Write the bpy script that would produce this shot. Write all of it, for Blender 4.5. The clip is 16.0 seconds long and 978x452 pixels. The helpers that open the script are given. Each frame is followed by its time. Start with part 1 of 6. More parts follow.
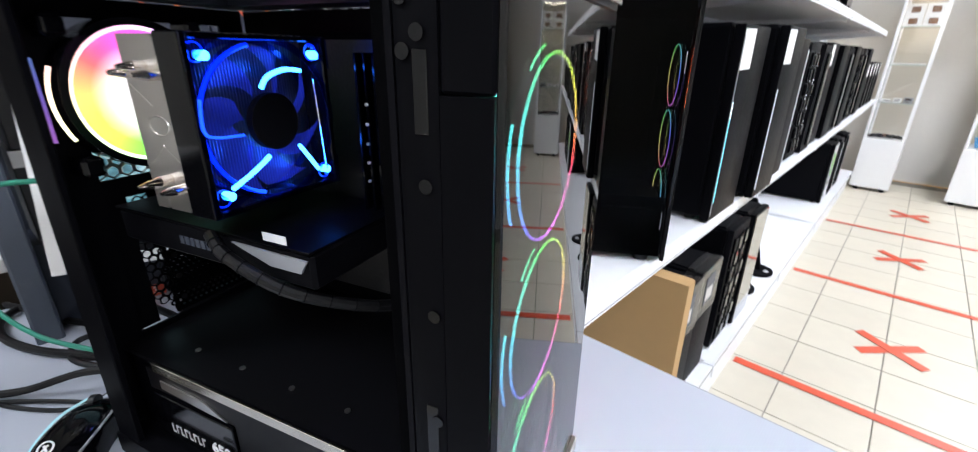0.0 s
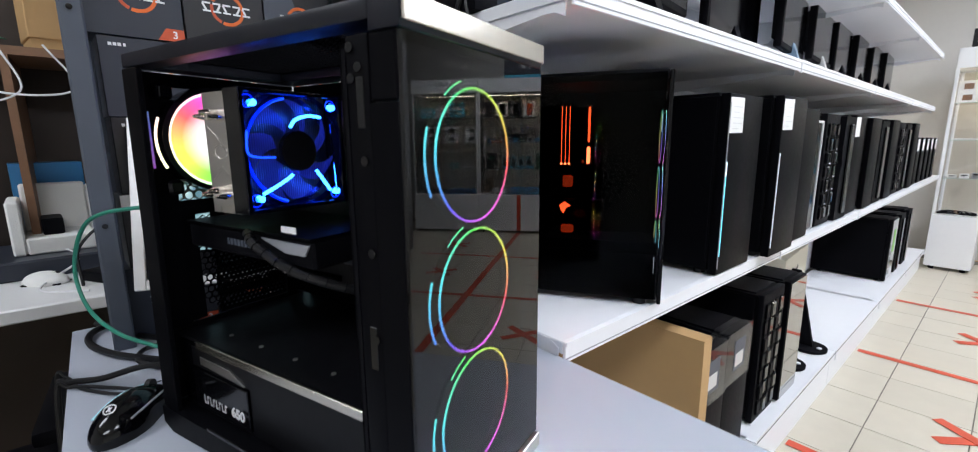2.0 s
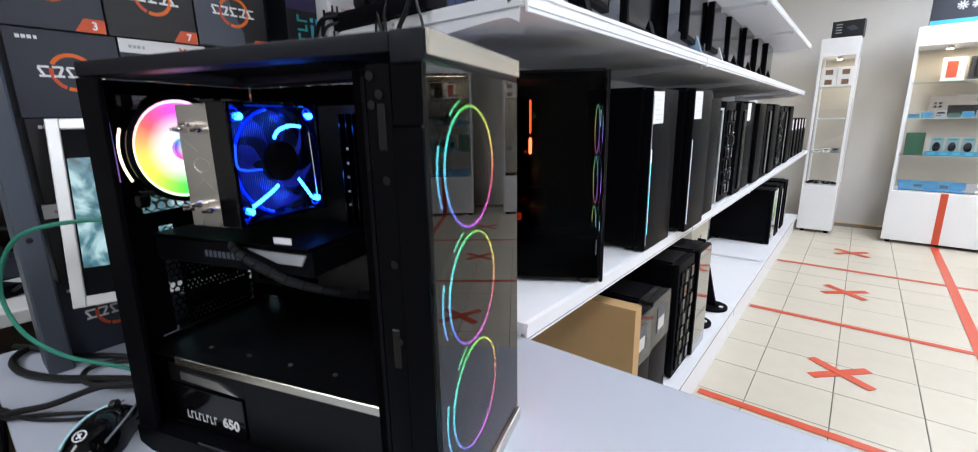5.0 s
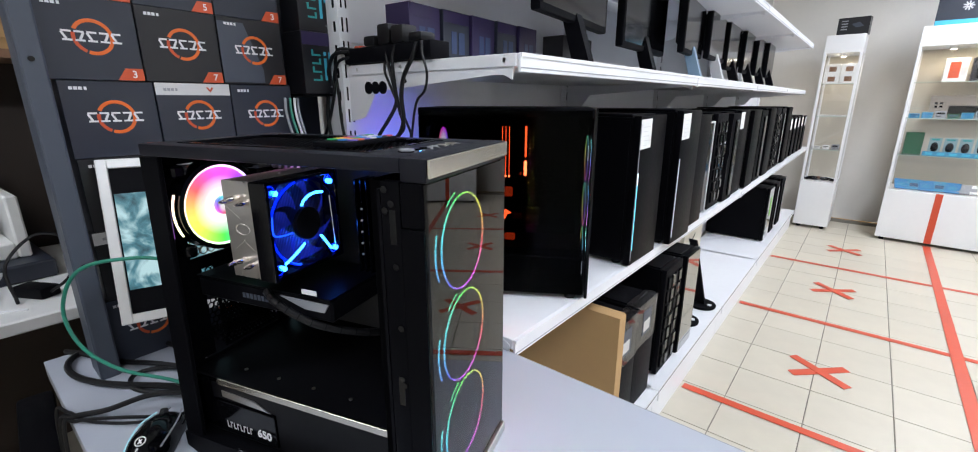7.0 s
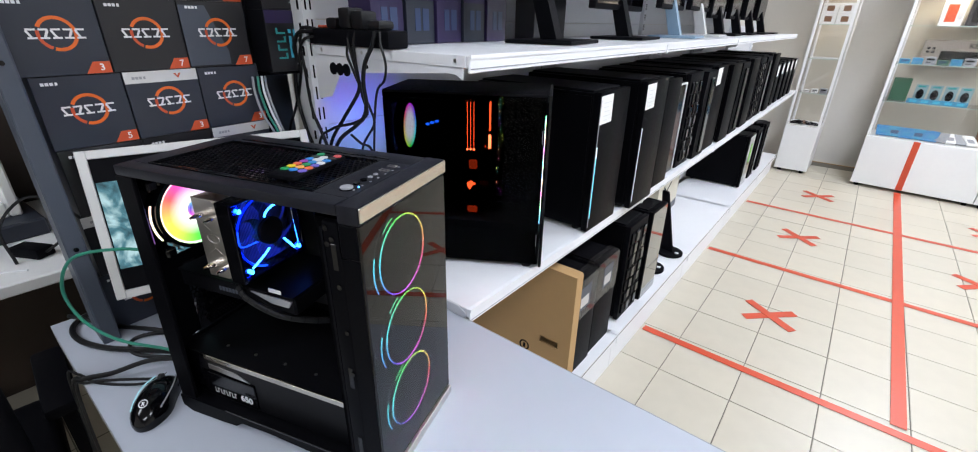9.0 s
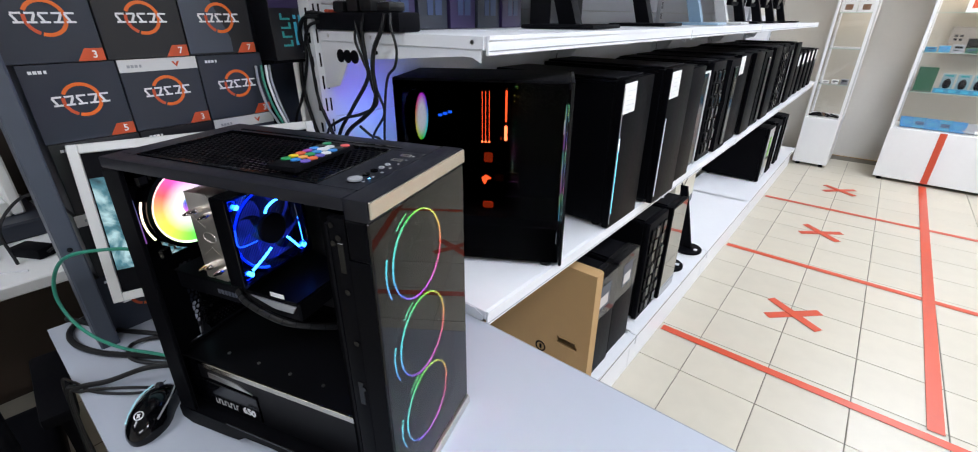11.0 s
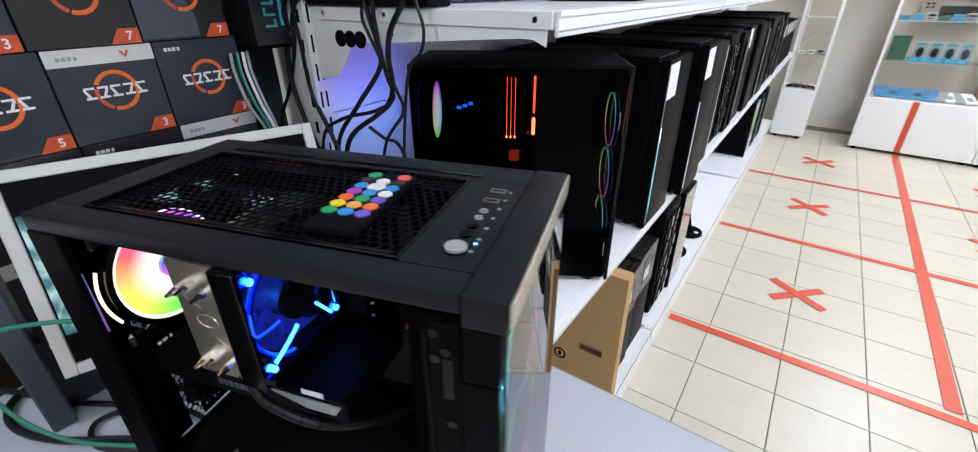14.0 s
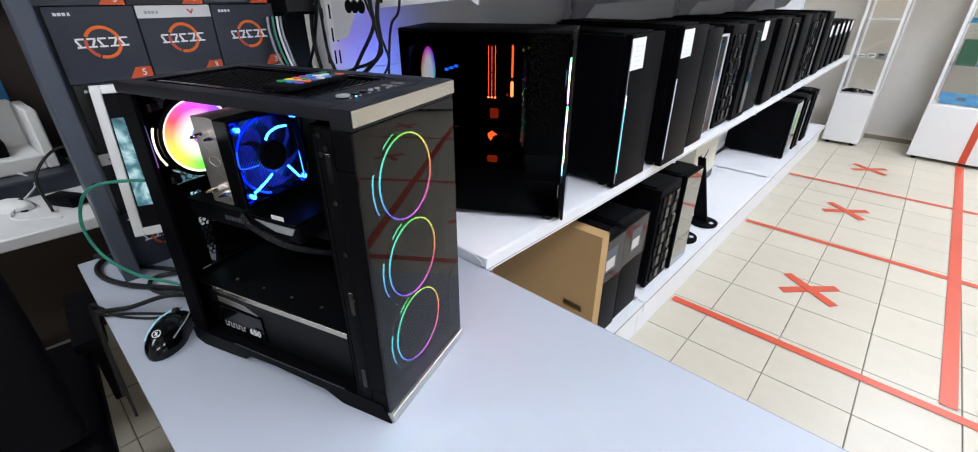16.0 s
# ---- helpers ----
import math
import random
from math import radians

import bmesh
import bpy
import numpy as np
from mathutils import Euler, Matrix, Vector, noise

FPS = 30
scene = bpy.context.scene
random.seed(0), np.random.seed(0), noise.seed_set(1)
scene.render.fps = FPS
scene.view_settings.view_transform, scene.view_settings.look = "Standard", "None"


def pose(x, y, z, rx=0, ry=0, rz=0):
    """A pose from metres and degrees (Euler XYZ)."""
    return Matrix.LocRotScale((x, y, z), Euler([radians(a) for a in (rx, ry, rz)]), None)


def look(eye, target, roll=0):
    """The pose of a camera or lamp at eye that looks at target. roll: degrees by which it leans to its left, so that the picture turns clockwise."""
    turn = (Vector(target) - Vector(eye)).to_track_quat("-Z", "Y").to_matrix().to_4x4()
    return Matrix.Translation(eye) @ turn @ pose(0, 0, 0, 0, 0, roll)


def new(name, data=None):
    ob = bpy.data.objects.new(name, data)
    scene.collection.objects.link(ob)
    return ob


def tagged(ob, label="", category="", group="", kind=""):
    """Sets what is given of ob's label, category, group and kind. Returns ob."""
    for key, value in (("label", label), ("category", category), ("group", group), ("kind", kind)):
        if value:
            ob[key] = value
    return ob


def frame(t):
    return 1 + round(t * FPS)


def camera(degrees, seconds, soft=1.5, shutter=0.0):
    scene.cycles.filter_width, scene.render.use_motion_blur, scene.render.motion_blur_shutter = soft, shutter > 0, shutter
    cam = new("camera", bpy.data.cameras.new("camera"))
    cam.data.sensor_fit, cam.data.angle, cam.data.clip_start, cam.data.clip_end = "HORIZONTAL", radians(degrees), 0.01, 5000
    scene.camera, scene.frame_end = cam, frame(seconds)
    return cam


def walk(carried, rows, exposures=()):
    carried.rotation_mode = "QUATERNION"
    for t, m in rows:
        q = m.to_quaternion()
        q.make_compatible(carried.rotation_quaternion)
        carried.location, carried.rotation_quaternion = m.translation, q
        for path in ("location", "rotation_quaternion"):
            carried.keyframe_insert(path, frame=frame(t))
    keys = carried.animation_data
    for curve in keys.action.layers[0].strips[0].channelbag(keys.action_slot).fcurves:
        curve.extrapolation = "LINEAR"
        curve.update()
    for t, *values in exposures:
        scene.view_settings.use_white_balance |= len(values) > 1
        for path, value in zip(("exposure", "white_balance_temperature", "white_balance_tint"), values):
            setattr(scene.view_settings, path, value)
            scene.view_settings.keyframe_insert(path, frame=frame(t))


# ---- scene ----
cam = camera(94.26, 16.0, soft=1.05, shutter=0.4)
PATH = [
    (0, (0.1552, 0.1861, 1.2223), (-1.0993, 1.5683, 0.5045), 0.88),
    (0.5, (0.2127, 0.1665, 1.2096), (-1.1922, 1.5074, 0.7319), 0.68),
    (1, (0.2705, 0.1825, 1.2113), (-1.2116, 1.4596, 0.7963), 0.02),
    (1.5, (0.2792, 0.1917, 1.2120), (-1.2174, 1.4581, 0.8162), -0.04),
    (2, (0.2996, 0.1671, 1.1798), (-1.1875, 1.4533, 0.8135), -0.41),
    (2.5, (0.2952, 0.1091, 1.1138), (-0.9758, 1.6018, 0.7184), -0.48),
    (3, (0.2742, 0.0967, 1.1001), (-0.9781, 1.6020, 0.6927), -0.69),
    (3.5, (0.2848, 0.0964, 1.1013), (-0.9568, 1.6076, 0.6835), -1.07),
    (4, (0.2931, 0.0928, 1.1043), (-0.9408, 1.6083, 0.6790), -1.13),
    (4.5, (0.2910, 0.0986, 1.1177), (-0.9381, 1.6145, 0.6805), -1.15),
    (5, (0.2780, 0.0941, 1.2098), (-0.9500, 1.6062, 0.7561), -0.97),
    (5.2, (0.2860, 0.0840, 1.2300), (-0.941, 1.602, 0.785), -1.3),
    (7.3, (0.3587, 0.0491, 1.3447), (-0.8587, 1.5231, 0.7571), 0.71),
    (7.5, (0.3783, 0.0601, 1.3665), (-0.8242, 1.5211, 0.7186), 0.92),
    (8, (0.4049, 0.0564, 1.4477), (-0.7419, 1.5096, 0.6907), 1.27),
    (8.5, (0.4261, 0.0615, 1.4595), (-0.7123, 1.4978, 0.6589), 1.36),
    (9, (0.4233, 0.0616, 1.4535), (-0.7088, 1.4899, 0.6299), 1.06),
    (9.2, (0.4386, 0.0664, 1.4413), (-0.7003, 1.4945, 0.6267), 0.75),
    (11.3, (0.3302, 0.0967, 1.4177), (-0.8281, 1.4947, 0.5787), 0.27),
    (11.5, (0.2396, 0.0865, 1.4129), (-0.8230, 1.5610, 0.5782), 1.11),
    (12, (0.0672, 0.0613, 1.4162), (-0.7565, 1.6838, 0.5860), 0.02),
    (12.5, (0.0384, 0.0695, 1.4138), (-0.7391, 1.7087, 0.5720), -0.22),
    (13, (0.0329, 0.0736, 1.4171), (-0.7266, 1.7145, 0.5624), -0.82),
    (13.5, (0.0571, 0.0944, 1.4201), (-0.8285, 1.6466, 0.5221), -1.13),
    (14, (0.1453, 0.1549, 1.4208), (-0.8766, 1.6046, 0.4967), -0.29),
    (14.5, (0.2520, 0.1768, 1.4143), (-0.9180, 1.5022, 0.4791), -0.76),
    (15, (0.3439, 0.1437, 1.3929), (-0.8634, 1.4316, 0.4529), -0.49),
    (15.5, (0.4147, 0.1097, 1.3704), (-0.8084, 1.3888, 0.4388), -0.34),
    (16, (0.4389, 0.0870, 1.3721), (-0.7663, 1.3981, 0.4618), 0.09),
]
walk(cam, [(t, look(eye, target, roll)) for t, eye, target, roll in PATH], exposures=[(0.0, 0.34), (0.5, 0.26), (1.0, 0.08), (2.0, -0.05), (16.0, -0.06)])

# world: the room is closed, a faint even sky is left outside
world = bpy.data.worlds.new("world")
scene.world = world
world.use_nodes = True
sky = world.node_tree.nodes.new("ShaderNodeTexSky")
sky.sky_type, sky.sun_disc = "NISHITA", False
world.node_tree.links.new(sky.outputs[0], world.node_tree.nodes["Background"].inputs[0])
world.node_tree.nodes["Background"].inputs[1].default_value = 0.06

CEIL = 2.85
# the last one is unseen, added to brighten the desk's left side
LAMPS = [(1.35, 4.9, 50), (1.35, 3.0, 42), (1.35, 1.1, 36), (1.35, -0.9, 23), (-1.1, -1.25, 22)]


def area_lamp(name, m, sx, sy, watts, colour=(0.825, 0.905, 1.07)):
    lamp = bpy.data.lights.new(name, "AREA")
    lamp.shape, lamp.size, lamp.size_y, lamp.energy, lamp.color = "RECTANGLE", sx, sy, watts, colour
    ob = new(name, lamp)
    ob.matrix_world = m
    return ob


for x, y, w in LAMPS:
    area_lamp("ceiling_lamp", pose(x, y, CEIL - 0.09), 0.55, 1.15, w)

# ---- materials ----
def mat(name, colour, rough=0.5, metal=0.0, vary=0.12, scale=30.0, bump=0.0, bump_scale=200.0, stain=0.06, spec=0.5, coat=0.0, islands=False, ior=1.5):
    """A surface with grain and larger stains in its colour and gloss."""
    m = bpy.data.materials.new(name)
    m.use_nodes = True
    n, l = m.node_tree.nodes, m.node_tree.links
    b = n["Principled BSDF"]
    b.inputs["Metallic"].default_value = metal
    b.inputs["Specular IOR Level"].default_value = spec
    b.inputs["Coat Weight"].default_value = coat
    b.inputs["IOR"].default_value = ior
    co = n.new("ShaderNodeTexCoord")
    fine, wide = n.new("ShaderNodeTexNoise"), n.new("ShaderNodeTexNoise")
    fine.inputs["Scale"].default_value, fine.inputs["Detail"].default_value = scale, 5
    wide.inputs["Scale"].default_value, wide.inputs["Detail"].default_value = 3.1, 4
    for t in (fine, wide):
        l.new(co.outputs["Object"], t.inputs["Vector"])
    add = n.new("ShaderNodeMath")
    add.operation = "MULTIPLY_ADD"
    l.new(fine.outputs["Fac"], add.inputs[0])
    add.inputs[1].default_value = vary
    second = n.new("ShaderNodeMath")
    second.operation = "MULTIPLY_ADD"
    l.new(wide.outputs["Fac"], second.inputs[0])
    second.inputs[1].default_value, second.inputs[2].default_value = stain, 1 - (vary + stain) / 2
    l.new(second.outputs[0], add.inputs[2])
    last = add.outputs[0]
    if islands:
        info, k = n.new("ShaderNodeObjectInfo"), n.new("ShaderNodeMath")
        k.operation = "MULTIPLY_ADD"
        l.new(info.outputs["Random"], k.inputs[0])
        k.inputs[1].default_value, k.inputs[2].default_value = islands, 1 - islands / 2
        k2 = n.new("ShaderNodeMath")
        k2.operation = "MULTIPLY"
        l.new(k.outputs[0], k2.inputs[0])
        l.new(last, k2.inputs[1])
        last = k2.outputs[0]
    mix = n.new("ShaderNodeVectorMath")
    mix.operation = "SCALE"
    mix.inputs[0].default_value = colour
    l.new(last, mix.inputs["Scale"])
    l.new(mix.outputs[0], b.inputs["Base Color"])
    r = n.new("ShaderNodeMath")
    r.operation = "MULTIPLY_ADD"
    l.new(fine.outputs["Fac"], r.inputs[0])
    r.inputs[1].default_value, r.inputs[2].default_value = rough * 0.35, rough * 0.82
    l.new(r.outputs[0], b.inputs["Roughness"])
    if bump:
        bn, tex = n.new("ShaderNodeBump"), n.new("ShaderNodeTexNoise")
        tex.inputs["Scale"].default_value = bump_scale
        l.new(co.outputs["Object"], tex.inputs["Vector"])
        bn.inputs["Strength"].default_value, bn.inputs["Distance"].default_value = bump, 0.002
        l.new(tex.outputs["Fac"], bn.inputs["Height"])
        l.new(bn.outputs[0], b.inputs["Normal"])
    return m


def glow(name, colour, strength):
    m = bpy.data.materials.new(name)
    m.use_nodes = True
    b = m.node_tree.nodes["Principled BSDF"]
    b.inputs["Base Color"].default_value = (*[c * 0.5 for c in colour], 1)
    b.inputs["Emission Color"].default_value = (*colour, 1)
    b.inputs["Emission Strength"].default_value = strength
    return m


def rainbow(name, strength, turn=0.0, white=0.0, sat=0.9, axis=0):
    """LED light whose hue runs round the local axis of the ring; white: how far the middle washes out."""
    m = bpy.data.materials.new(name)
    m.use_nodes = True
    n, l = m.node_tree.nodes, m.node_tree.links
    b = n["Principled BSDF"]
    co, sep = n.new("ShaderNodeTexCoord"), n.new("ShaderNodeSeparateXYZ")
    l.new(co.outputs["Object"], sep.inputs[0])
    at = n.new("ShaderNodeMath")
    at.operation = "ARCTAN2"
    l.new(sep.outputs[2], at.inputs[0])
    l.new(sep.outputs[1], at.inputs[1])
    hue = n.new("ShaderNodeMath")
    hue.operation = "MULTIPLY_ADD"
    hue.inputs[1].default_value, hue.inputs[2].default_value = 1 / (2 * math.pi), turn + 2
    l.new(at.outputs[0], hue.inputs[0])
    fr = n.new("ShaderNodeMath")
    fr.operation = "FRACT"
    l.new(hue.outputs[0], fr.inputs[0])
    hsv = n.new("ShaderNodeCombineColor")
    hsv.mode = "HSV"
    l.new(fr.outputs[0], hsv.inputs[0])
    hsv.inputs[1].default_value, hsv.inputs[2].default_value = sat, 1
    if white:
        length = n.new("ShaderNodeVectorMath")
        length.operation = "LENGTH"
        l.new(co.outputs["Object"], length.inputs[0])
        ramp = n.new("ShaderNodeMapRange")
        ramp.inputs["From Min"].default_value, ramp.inputs["From Max"].default_value = white * 0.5, white * 0.95
        ramp.inputs["To Min"].default_value, ramp.inputs["To Max"].default_value = 0.04, 0.97
        l.new(length.outputs["Value"], ramp.inputs["Value"])
        l.new(ramp.outputs[0], hsv.inputs[1])
    l.new(hsv.outputs[0], b.inputs["Emission Color"])
    b.inputs["Emission Strength"].default_value = strength
    b.inputs["Base Color"].default_value = (0.3, 0.3, 0.3, 1)
    return m


def clear_glass(name, tint=(1, 1, 1), rough=0.0, dark=1.0, shine=1.0):
    """Thin pane: a see-through sheet with a true mirror on top of it."""
    m = bpy.data.materials.new(name)
    m.use_nodes = True
    n, l = m.node_tree.nodes, m.node_tree.links
    n.remove(n["Principled BSDF"])
    see, gloss, mix, fr = n.new("ShaderNodeBsdfTransparent"), n.new("ShaderNodeBsdfGlossy"), n.new("ShaderNodeMixShader"), n.new("ShaderNodeLayerWeight")
    see.inputs[0].default_value = (*[c * dark for c in tint], 1)
    gloss.inputs["Roughness"].default_value = rough
    fr.inputs["Blend"].default_value = 0.5
    five, f0 = n.new("ShaderNodeMath"), n.new("ShaderNodeMath")
    five.operation, f0.operation = "POWER", "MULTIPLY_ADD"
    five.inputs[1].default_value, f0.inputs[1].default_value, f0.inputs[2].default_value = 5.0, 0.96 * shine, 0.04 * shine
    l.new(fr.outputs["Facing"], five.inputs[0])
    l.new(five.outputs[0], f0.inputs[0])
    l.new(f0.outputs[0], mix.inputs[0])
    l.new(see.outputs[0], mix.inputs[1])
    l.new(gloss.outputs[0], mix.inputs[2])
    l.new(mix.outputs[0], n["Material Output"].inputs["Surface"])
    return m


M = dict(
    tile=mat("cream_tile", (0.56, 0.515, 0.42), 0.36, vary=0.10, scale=14, stain=0.10, bump=0.04, bump_scale=60, islands=0.06),
    grout=mat("grout", (0.20, 0.18, 0.15), 0.9, vary=0.4, scale=60),
    wall=mat("wall_paint", (0.76, 0.735, 0.69), 0.8, vary=0.05, bump=0.15, bump_scale=120),
    ceiling=mat("ceiling_paint", (0.78, 0.77, 0.72), 0.85, vary=0.05),
    white=mat("white_powder_coat", (0.80, 0.81, 0.84), 0.38, vary=0.05, stain=0.06, bump=0.05, bump_scale=500),
    white_board=mat("white_laminate_board", (0.82, 0.82, 0.82), 0.35, vary=0.04),
    black=mat("black_steel", (0.003, 0.003, 0.004), 0.40, vary=0.25, scale=80, bump=0.04, bump_scale=900, spec=0.4, ior=1.12),
    black_gloss=mat("black_gloss_plastic", (0.002, 0.002, 0.0028), 0.10, vary=0.2, spec=0.3),
    black_matt=mat("black_matt_plastic", (0.0045, 0.0045, 0.006), 0.5, vary=0.25, scale=90, bump=0.08, bump_scale=700, spec=0.4, ior=1.14),
    top_plastic=mat("blue_black_plastic", (0.0075, 0.0083, 0.0135), 0.38, vary=0.2, scale=120, bump=0.06, bump_scale=900, spec=0.22),
    cover=mat("satin_black_cover", (0.0042, 0.0042, 0.0052), 0.40, vary=0.2, scale=60, bump=0.05, bump_scale=800, spec=0.5, ior=1.22),
    acrylic=mat("dark_acrylic", (0.0022, 0.0022, 0.0026), 0.6, vary=0.1, spec=0.3, ior=1.04),
    dark_grey=mat("dark_grey_paint", (0.055, 0.066, 0.090), 0.45, vary=0.12, bump=0.05, bump_scale=300),
    card=mat("brown_cardboard", (0.50, 0.31, 0.135), 0.75, vary=0.10, scale=25, bump=0.10, bump_scale=90),
    red=mat("red_tape", (0.60, 0.075, 0.032), 0.35, vary=0.12, scale=22, stain=0.15, bump=0.1, bump_scale=60),
    box_dark=mat("dark_box_card", (0.019, 0.024, 0.038), 0.36, vary=0.15, scale=12, stain=0.2),
    box_black=mat("black_box_card", (0.009, 0.009, 0.012), 0.36, vary=0.15, scale=12),
    silver=mat("silver_print", (0.62, 0.62, 0.62), 0.35, 0.3, vary=0.1),
    ink=mat("pale_ink", (0.75, 0.75, 0.77), 0.45, vary=0.08),
    orange=mat("orange_print", (0.70, 0.13, 0.012), 0.4, vary=0.25, scale=18),
    rust=mat("orange_red_print", (0.55, 0.075, 0.02), 0.4, vary=0.1),
    paper=mat("white_paper", (0.80, 0.80, 0.78), 0.7, vary=0.05),
    alu=mat("brushed_alu", (0.62, 0.58, 0.50), 0.24, 1.0, vary=0.12, scale=120),
    steel=mat("bare_steel", (0.58, 0.56, 0.53), 0.32, 1.0, vary=0.12, scale=40),
    chrome=mat("chrome", (0.8, 0.8, 0.8), 0.08, 1.0, vary=0.05),
    copper=mat("nickel_pipe", (0.75, 0.68, 0.62), 0.15, 1.0, vary=0.1),
    rubber=mat("black_rubber", (0.005, 0.005, 0.006), 0.45, vary=0.2, spec=0.3),
    green=mat("green_cable", (0.02, 0.22, 0.15), 0.4, vary=0.1),
    blue=mat("blue_card", (0.03, 0.19, 0.42), 0.4, vary=0.15, stain=0.2),
    cyan=mat("cyan_card", (0.06, 0.42, 0.60), 0.4, vary=0.12),
    purple=mat("purple_card", (0.022, 0.013, 0.062), 0.4, vary=0.2),
    dim_blue=mat("dull_blue_print", (0.035, 0.060, 0.140), 0.4, vary=0.2),
    steel_blue=mat("pale_blue_metal", (0.30, 0.44, 0.58), 0.3, 0.4, vary=0.1),
    sky_card=mat("sky_blue_card", (0.05, 0.26, 0.42), 0.35, vary=0.25, scale=16, stain=0.2),
    teal=mat("teal_print", (0.03, 0.30, 0.30), 0.4, vary=0.2),
    board_green=mat("circuit_board", (0.02, 0.10, 0.05), 0.4, vary=0.4, scale=120),
    board=mat("black_circuit_board", (0.010, 0.010, 0.012), 0.4, vary=0.5, scale=160, bump=0.3, bump_scale=350),
    wood=mat("brown_board", (0.20, 0.10, 0.05), 0.5, vary=0.3, scale=20),
    shutter=mat("shutter_paint", (0.62, 0.63, 0.64), 0.45, vary=0.06),
    foam=mat("white_foam", (0.80, 0.80, 0.78), 0.9, vary=0.05, bump=0.3, bump_scale=260),
    green_print=mat("lime_print", (0.20, 0.55, 0.06), 0.4, vary=0.15),
    grey=mat("grey_plastic", (0.30, 0.31, 0.33), 0.45, vary=0.1),
    lamp=glow("lamp_diffuser", (1, 0.985, 0.95), 5.0),
    pane=clear_glass("clear_pane"),
    smoke=clear_glass("smoked_pane", (0.80, 0.81, 0.84), dark=0.17),
    tint=clear_glass("tinted_side_pane", (0.8, 0.82, 0.9), dark=0.26, shine=0.12),
)

# ---- mesh helpers ----
def bx(bm, x0, x1, y0, y1, z0, z1, bev=0.0, m=None, seg=1):
    """A box, bevelled if asked, put through the matrix m."""
    r = bmesh.ops.create_cube(bm, size=1)
    vs = r["verts"]
    bmesh.ops.transform(bm, matrix=Matrix.LocRotScale(((x0 + x1) / 2, (y0 + y1) / 2, (z0 + z1) / 2), None, (x1 - x0, y1 - y0, z1 - z0)), verts=vs)
    if bev:
        es = list({e for v in vs for e in v.link_edges})
        out = bmesh.ops.bevel(bm, geom=es, offset=bev, segments=seg, affect="EDGES", profile=0.6)
        vs = list({v for f in out["faces"] for v in f.verts} | {v for v in vs if v.is_valid})
    if m is not None:
        bmesh.ops.transform(bm, matrix=m, verts=vs)
    return bm


def cyl(bm, p0, p1, r, seg=16, r2=None):
    p0, p1 = Vector(p0), Vector(p1)
    d = p1 - p0
    m = Matrix.Translation((p0 + p1) / 2) @ d.to_track_quat("Z", "Y").to_matrix().to_4x4()
    bmesh.ops.create_cone(bm, cap_ends=True, segments=seg, radius1=r, radius2=r if r2 is None else r2, depth=d.length, matrix=m)
    return bm


def ring(bm, R, r, a0=0.0, a1=360.0, seg=64, tube=8, m=None):
    """A torus or an arc of one, round the local x axis."""
    full = a1 - a0 >= 359.9
    rows = []
    for i in range(seg if full else seg + 1):
        a = radians(a0 + (a1 - a0) * i / seg)
        row = []
        for j in range(tube):
            b = 2 * math.pi * j / tube
            p = Vector((r * math.sin(b), (R + r * math.cos(b)) * math.cos(a), (R + r * math.cos(b)) * math.sin(a)))
            row.append(bm.verts.new(m @ p if m is not None else p))
        rows.append(row)
    for i in range(len(rows) if full else len(rows) - 1):
        q, w = rows[i], rows[(i + 1) % len(rows)]
        for j in range(tube):
            bm.faces.new((q[j], w[j], w[(j + 1) % tube], q[(j + 1) % tube]))
    if not full:
        bm.faces.new(rows[0])
        bm.faces.new(rows[-1][::-1])
    return bm


def spline(pts, n=8):
    """Points smoothed into a curve through all of them."""
    p = [Vector(q) for q in pts]
    p = [2 * p[0] - p[1]] + p + [2 * p[-1] - p[-2]]
    out = []
    for a, b, c, d in zip(p, p[1:], p[2:], p[3:]):
        for k in range(n):
            t = k / n
            out.append(0.5 * (2 * b + (c - a) * t + (2 * a - 5 * b + 4 * c - d) * t * t + (3 * b - a - 3 * c + d) * t ** 3))
    return out + [p[-2]]


def tube(bm, pts, r, seg=8):
    pts = [Vector(p) for p in pts]
    rows, up = [], Vector((0.13, 0.21, 1)).normalized()
    for i, p in enumerate(pts):
        d = (pts[min(i + 1, len(pts) - 1)] - pts[max(i - 1, 0)]).normalized()
        s = d.cross(up)
        s = s.normalized() if s.length > 1e-3 else d.orthogonal().normalized()
        u = s.cross(d)
        up = u
        rows.append([bm.verts.new(p + r * (math.cos(2 * math.pi * j / seg) * s + math.sin(2 * math.pi * j / seg) * u)) for j in range(seg)])
    for q, w in zip(rows, rows[1:]):
        for j in range(seg):
            bm.faces.new((q[j], q[(j + 1) % seg], w[(j + 1) % seg], w[j]))
    bm.faces.new(rows[0][::-1])
    bm.faces.new(rows[-1])
    return bm


def prism(bm, outline, depth, m=None):
    """An outline in the plane x, z pushed along y from 0 to depth."""
    a = [bm.verts.new((x, 0, z)) for x, z in outline]
    b = [bm.verts.new((x, depth, z)) for x, z in outline]
    k = len(a)
    bm.faces.new(a)
    bm.faces.new(b[::-1])
    for i in range(k):
        bm.faces.new((a[i], b[i], b[(i + 1) % k], a[(i + 1) % k]))
    bmesh.ops.recalc_face_normals(bm, faces=bm.faces[:])
    if m is not None:
        bmesh.ops.transform(bm, matrix=m, verts=a + b)
    return bm


